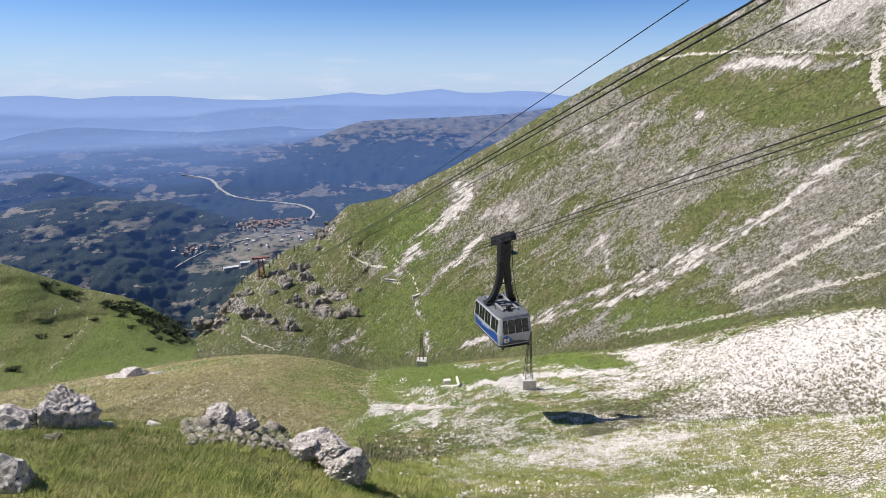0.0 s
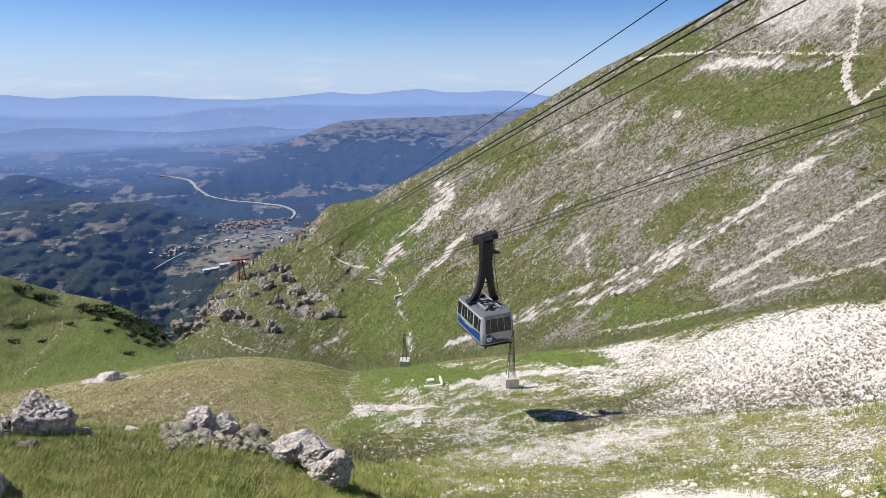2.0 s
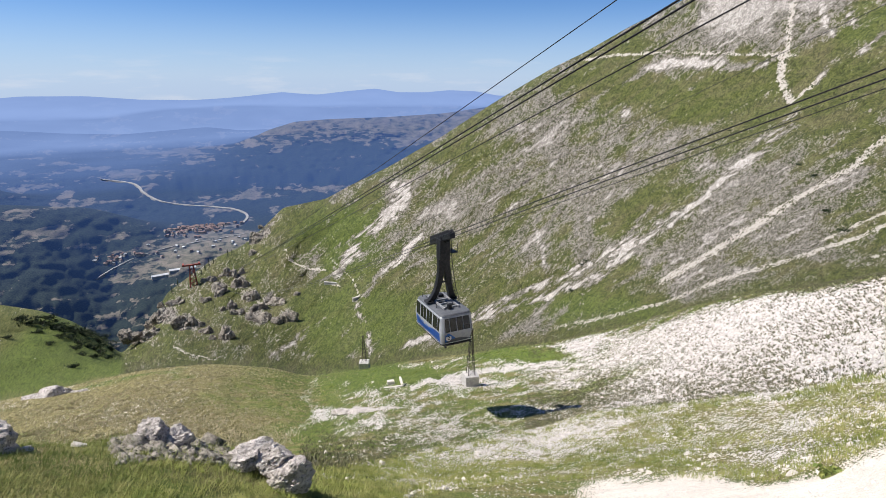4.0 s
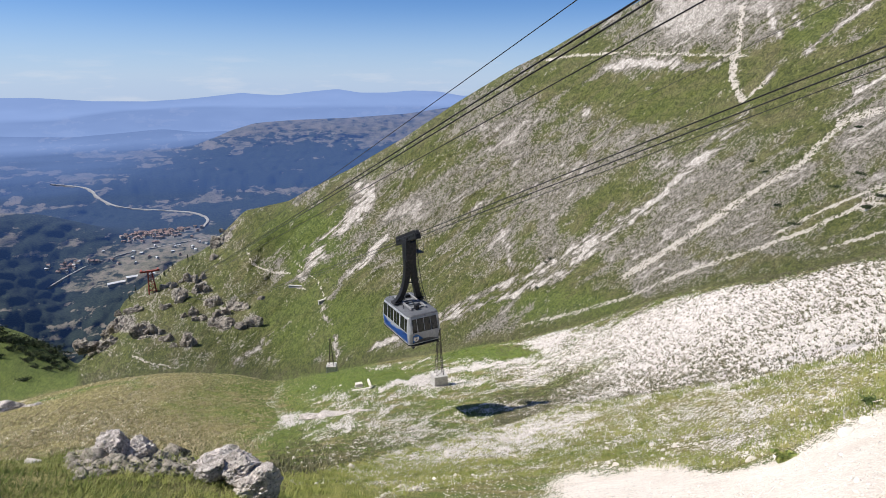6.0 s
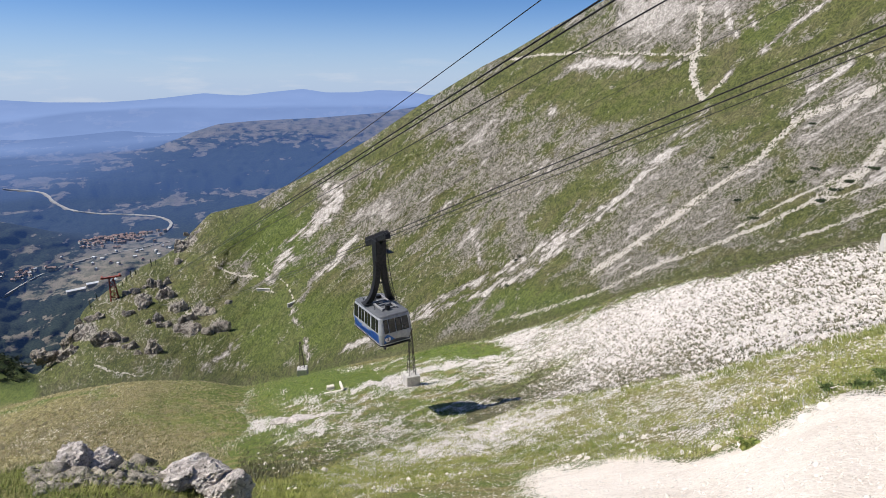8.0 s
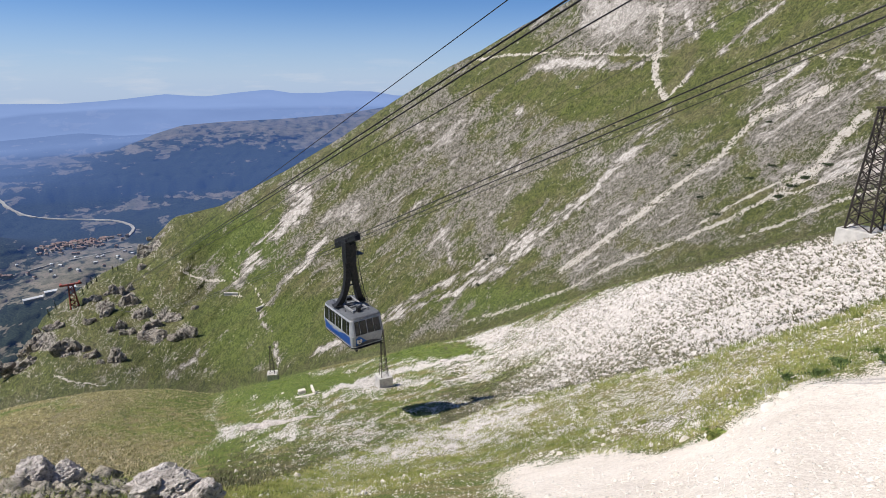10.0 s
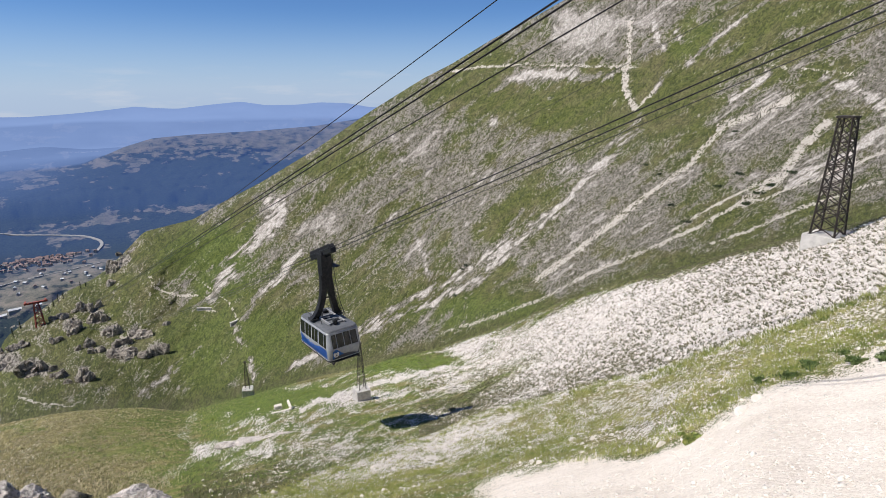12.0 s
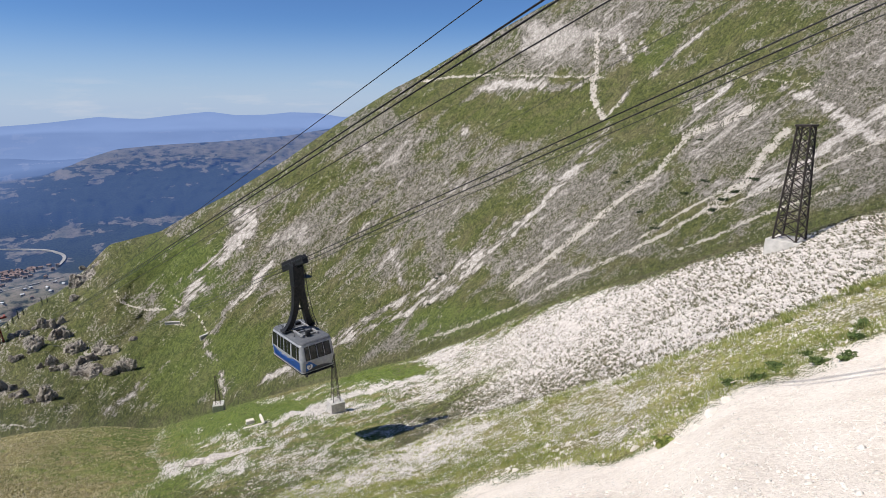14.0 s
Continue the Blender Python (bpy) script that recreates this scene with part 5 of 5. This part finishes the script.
stones("gravel_stones", scatter(9000, (10, 64), (1.05, 2.12)), 0.019, PALE, "pale loose stones on the gravel track")
stones("bank_stones", scatter(16000, (-8, 64), (2.0, 3.05), lambda i, j, p: (BARE[i, j] + 0.15) * smooth(0.4, 0.6, patchy(p, 0.6, 107))), 0.04, PALE, "pale limestone chips among the bank grass")
stones("rubble_stones", scatter(15000, (-10, 64), (3.05, 4.97), lambda i, j, p: BARE[i, j]), 0.045, PALE, "white limestone rubble of the scree")
stones("ridge_stones", scatter(3600, (-28, -13.5), (2.62, 3.0)), 0.05, RUBBLE, "grey limestone chips round the boulders")


# ---- shrubs and trees ----
def foliage(seed, size, leaves, leaf, material, name="crown", parent=None):
    """Many small leaves gathered on the lumps of an uneven crown."""
    r = np.random.default_rng(seed)
    lumps = r.normal(0, 0.45, (9, 3)) * np.array([1, 1, 0.45])
    pick = r.integers(0, 9, leaves)
    d = r.normal(0, 1, (leaves, 3))
    d /= np.linalg.norm(d, axis=1)[:, None]
    p = lumps[pick] + d * r.uniform(0.25, 0.55, (leaves, 1))
    p[:, 2] = np.abs(p[:, 2]) * 0.9
    p *= np.array(size)
    a, b = r.normal(0, leaf, (leaves, 3)), r.normal(0, leaf, (leaves, 3))
    co = np.stack([p - a, p + b, p + a], 1).reshape(-1, 3)
    me = bpy.data.meshes.new(name)
    me.from_pydata(co.tolist(), [], np.arange(len(co)).reshape(-1, 3).tolist())
    me.attributes.new("tint", "FLOAT", "POINT").data.foreach_set("value", np.repeat(r.uniform(0, 0.9, leaves), 3).astype(np.float32))
    me.materials.append(material)
    ob = new(name, me)
    ob.parent = parent
    return ob


def shrub(at, size, seed, label, material=None, group="", leaves=700, leaf=0.06):
    ob = thing("shrub", Matrix.Translation(at), label, "shrub", group)
    foliage(seed, size, leaves, leaf * size[0], material or NEEDLE, "foliage", ob)
    stem = bmesh.new()
    for k in range(4):
        a = 1.6 * k + seed
        tube([(0, 0, -0.2 * size[2]), (0.25 * size[0] * math.cos(a), 0.25 * size[1] * math.sin(a), 0.5 * size[2])], 0.035 * size[0], 5, stem)
    part("stem", stem, LATTICE, ob, "thin brown stems")
    return ob


shrub(on_ground(-39.6, -27.9, True), (0.45, 0.4, 0.4), 1, "dark low juniper shrub against a boulder", group="junipers")
for k, (a, e, s) in enumerate(((-36.9, -16.9, 7), (-35.7, -17.9, 6), (-34.9, -18.1, 4), (-33.0, -19.3, 5), (-32.2, -19.8, 6), (-31.3, -20.0, 6), (-30.6, -20.6, 6), (-29.9, -20.9, 7), (-29.2, -21.2, 6), (-28.6, -21.5, 7), (-28.0, -21.8, 6), (-27.5, -22.4, 6), (-27.0, -22.8, 5), (-29.4, -22.6, 4), (-31.2, -21.7, 3), (-28.2, -23.6, 4), (-30.0, -24.0, 3), (-33.9, -20.5, 3), (-38.2, -20.9, 3), (-36.2, -21.4, 3), (-40.5, -23.0, 3), (-27.6, -23.4, 5), (-30.9, -19.6, 5), (-26.8, -23.2, 5), (-29.6, -21.6, 5), (-28.9, -22.2, 5), (-28.4, -22.7, 4), (-30.3, -21.3, 4), (-27.9, -22.9, 5), (-31.7, -20.6, 4), (-29.0, -23.2, 3), (-27.2, -23.9, 4))):
    shrub(on_ground(a, e), (s * 1.1, s * 1.1, s * 0.62), 10 + k, "dark juniper scrub on the grassy hillside", group="hillside scrub")
for k, (a, e, s) in enumerate(((58.0, -22.0, 0.28), (59.9, -21.2, 0.3), (60.5, -19.4, 0.34), (60.6, -18.3, 0.36), (57.0, -21.6, 0.2), (53.5, -24.5, 0.32), (51.5, -25.4, 0.34), (54.8, -23.3, 0.3), (45.9, -31.9, 0.3))):
    shrub(on_ground(a, e), (s, s, s * 0.45), 40 + k, "low leafy green herb at the gravel's edge", HERB if a != 45.9 else GRASS, "herbs by the gravel", 420, 0.13)
for k, (a, e) in enumerate(((21.5, -17.6), (21.0, -18.0), (45.2, -8.8), (46.8, -7.6), (49.5, -8.4), (47.9, -10.2), (50.9, -7.2), (43.0, -12.3), (27.5, 2.6), (33, -4.6), (38.8, -7.2), (40.1, -8.0), (41.5, -10.8), (48.6, -9.2), (20.2, -20.7), (46.0, -3.9))):
    shrub(on_ground(a, e), (2.2, 2.2, 1.0), 60 + k, "dark prostrate juniper on the stony slope", group="slope junipers", leaves=420, leaf=0.07)


def conifer(at, h, seed):
    ob = thing("conifer", Matrix.Translation(at), "small dark conifer on the spur's edge", "tree", "conifers on the spur")
    bm = bmesh.new()
    bmesh.ops.create_cone(bm, cap_ends=True, segments=7, radius1=h * 0.035, radius2=h * 0.008, depth=h, matrix=Matrix.Translation((0, 0, h / 2 - 0.3)))
    part("trunk", bm, LATTICE, ob, "thin brown trunk")
    r = np.random.default_rng(seed)
    n = 520
    t = r.uniform(0.08, 1, n) ** 0.8
    rad = (1 - t) * h * 0.23 * r.uniform(0.3, 1.1, n) * (0.75 + 0.25 * np.sin(t * 40))
    th = r.uniform(0, 6.2832, n)
    p = np.stack([rad * np.cos(th), rad * np.sin(th), t * h - rad * 0.35], 1)
    co = np.stack([p + r.normal(0, h * 0.02, (n, 3)) for _ in range(3)], 1).reshape(-1, 3)
    me = bpy.data.meshes.new("crown")
    me.from_pydata(co.tolist(), [], np.arange(len(co)).reshape(-1, 3).tolist())
    me.attributes.new("tint", "FLOAT", "POINT").data.foreach_set("value", np.repeat(r.uniform(0, 0.8, n), 3).astype(np.float32))
    me.materials.append(NEEDLE)
    new("crown", me).parent = ob
    return ob


for k, (a, e) in enumerate(((-17.9, -18.1), (-17.5, -17.7), (-17.2, -17.4), (-16.7, -17.2), (-15.3, -16.6), (-15.0, -16.5), (-20.2, -18.9), (-24.6, -23.0), (-25.2, -23.5), (-20.8, -19.4))):
    conifer(on_ground(a, e), 6.0 + 2.5 * ((k * 7) % 5) / 5, 100 + k)


# ---- the valley's roads and houses ----
ASPHALT = plain_material("pale_road", (0.24, 0.24, 0.25), (0.33, 0.33, 0.34), 0.05, 0.9)
# red tiles greyed for their distance: haze put into the base colour
TILES = plain_material("hazed_roof_tiles", (0.17, 0.125, 0.125), (0.25, 0.185, 0.18), 0.3, 0.9)
PLASTER = plain_material("pale_plaster", (0.32, 0.31, 0.31), (0.48, 0.47, 0.46), 0.2, 0.9)
SHEET = plain_material("pale_metal_roof", (0.40, 0.42, 0.45), (0.56, 0.58, 0.61), 0.1, 0.6)


def smooth_line(pts, steps=8):
    out = []
    pts = [Vector(p) for p in pts]
    for i in range(len(pts) - 1):
        a, b, c, d = pts[max(i - 1, 0)], pts[i], pts[i + 1], pts[min(i + 2, len(pts) - 1)]
        for k in range(steps):
            t = k / steps
            out.append(0.5 * (2 * b + (c - a) * t + (2 * a - 5 * b + 4 * c - d) * t * t + (3 * b - a - 3 * c + d) * t ** 3))
    return out + [pts[-1]]


def valley_road(name, angles, width, lift, label):
    """A road slab laid along bearings and angles over the valley, on its embankment."""
    line = smooth_line([(a, e, 0) for a, e in angles])
    line = [on_ground(p.x, p.y) + Vector((0, 0, lift)) for p in line]
    line = [sum((line[min(max(i + d, 0), len(line) - 1)] for d in (-2, -1, 0, 1, 2)), Vector()) / 5 for i in range(len(line))]
    bm = bmesh.new()
    rows = []
    for i, p in enumerate(line):
        w = (line[min(i + 1, len(line) - 1)] - line[max(i - 1, 0)])
        s = Vector((w.y, -w.x, 0)).normalized() * width / 2
        rows.append([bm.verts.new(p + s), bm.verts.new(p - s), bm.verts.new(p - s * 1.2 - Vector((0, 0, lift + 6))), bm.verts.new(p + s * 1.2 - Vector((0, 0, lift + 6)))])
    for a, b in zip(rows[:-1], rows[1:]):
        for k in range(4):
            bm.faces.new((a[k], a[(k + 1) % 4], b[(k + 1) % 4], b[k]))
    bm.faces.new(rows[0])
    bm.faces.new(rows[-1][::-1])
    bmesh.ops.recalc_face_normals(bm, faces=bm.faces[:])
    return tagged(part(name, bm, ASPHALT), label, "road", kind="structure")


valley_road("road", [(-25.3, -8.6), (-22.6, -9.2), (-21.8, -10.2), (-20.3, -11.1), (-18.5, -11.5), (-16.0, -11.9), (-14.1, -12.3), (-13.1, -13.0), (-13.9, -13.75)], 10, 3, "pale motorway curving on an embankment through the valley")
valley_road("road", [(-13.4, -14.6), (-16.5, -14.9), (-20.5, -15.2), (-24.0, -15.9), (-27.0, -17.2)], 4.5, 2, "narrow pale valley road below the village")


def house(w, d, h, roof_material):
    ob = thing("house", Matrix(), "small pale house with a pitched roof in the valley village", "house", "village houses")
    part("house_body", box(w, d, h + 3, 0, 0, h / 2 - 1.5), PLASTER, ob)
    bm = bmesh.new()
    a = [bm.verts.new(p) for p in ((-w / 2 - 0.4, -d / 2 - 0.5, h - 0.1), (w / 2 + 0.4, -d / 2 - 0.5, h - 0.1), (w / 2 + 0.4, d / 2 + 0.5, h - 0.1), (-w / 2 - 0.4, d / 2 + 0.5, h - 0.1))]
    r0, r1 = bm.verts.new((-w / 2 - 0.4, 0, h + d * 0.28)), bm.verts.new((w / 2 + 0.4, 0, h + d * 0.28))
    for f in ((a[0], a[1], r1, r0), (a[2], a[3], r0, r1), (a[1], a[2], r1), (a[3], a[0], r0), (a[3], a[2], a[1], a[0])):
        bm.faces.new(f)
    part("roof", bm, roof_material, ob)
    for x in (-0.28, 0.0, 0.28):
        part("window", box(1.3, 0.3, 1.6, x * w, -d / 2, h * 0.6), GLASS, ob)
    return ob


models = [house(11, 8, 7, TILES), house(8, 8, 6, TILES), house(15, 8, 8, TILES), house(9, 7, 5, SHEET)]
hr = random.Random(5)
used = [False] * 4
for k in range(150):
    if k < 105:
        a, e = hr.gauss(-17.6, 1.6), -13.55 - abs(hr.gauss(0, 0.38))
        kind = hr.choice((0, 1, 2, 0))
    elif k < 130:
        a, e = hr.gauss(-24.8, 1.0), hr.gauss(-15.7, 0.22)
        kind = hr.choice((3, 0, 1))
    else:
        a, e = hr.uniform(-23, -13), hr.uniform(-16.4, -14.8)
        kind = hr.choice((3, 1))
    at = on_ground(a, e)
    if at.length < 1300:
        continue
    m = Matrix.Translation(at) @ pose(0, 0, 0, 0, 0, hr.uniform(0, 180))
    if used[kind]:
        copy_thing(models[kind], m)
    else:
        models[kind].matrix_world = m
        used[kind] = True


def long_hall(a, e, length, turn):
    ob = thing("hall", Matrix.Translation(on_ground(a, e)) @ pose(0, 0, 0, 0, 0, turn), "long hall with a pale metal roof at the valley station", "hall", "valley station halls")
    part("hall_body", box(length, 14, 10, 0, 0, 1.5), PLASTER, ob)
    part("roof", slab([(-8, -0.5), (0, 2.2), (8, -0.5)], length + 1, Matrix.Translation((-length / 2 - 0.5, 0, 7)) @ pose(0, 0, 0, 90, 0, 90)), SHEET, ob, "pale metal roof")
    return ob


# ---- low masonry on the slopes ----
def ruin(at, turn):
    ob = thing("stone_ruin", Matrix.Translation(at) @ pose(0, 0, 0, 0, 0, turn), "low white stone footings of a ruined hut in the turf", "ruin")
    part("wall", box(2.6, 0.28, 0.45, 0, 0, -0.05, 0.06), PALE, ob)
    part("wall", box(0.28, 2.2, 0.5, 1.3, 1.2, 0.0, 0.06), PALE, ob)
    part("wall", box(1.0, 0.6, 0.5, -0.2, 1.3, 0.1, 0.06), PALE, ob)
    return ob


ruin(on_ground(0.9, -30.7), 8)


def retaining_wall(at, turn, length, height):
    ob = thing("retaining_wall", Matrix.Translation(at) @ pose(0, 0, 0, 0, 0, turn), "pale concrete retaining wall of an old path", "wall", "retaining walls")
    part("wall_face", box(length, 1.2, height + 2, 0, 0, height / 2 - 1, 0.08), CONCRETE, ob)
    part("coping", box(length + 0.4, 1.6, 0.3, 0, 0, height + 0.12, 0.05), CONCRETE, ob)
    return ob


retaining_wall(on_ground(-5.6, -20.2), -18, 11, 1.6)
retaining_wall(on_ground(-2.9, -21.9), 40, 6, 1.8)

long_hall(-21.4, -17.75, 58, 30)
long_hall(-20.2, -17.45, 34, 24)
long_hall(-18.6, -17.9 + 0.5, 16, 24)
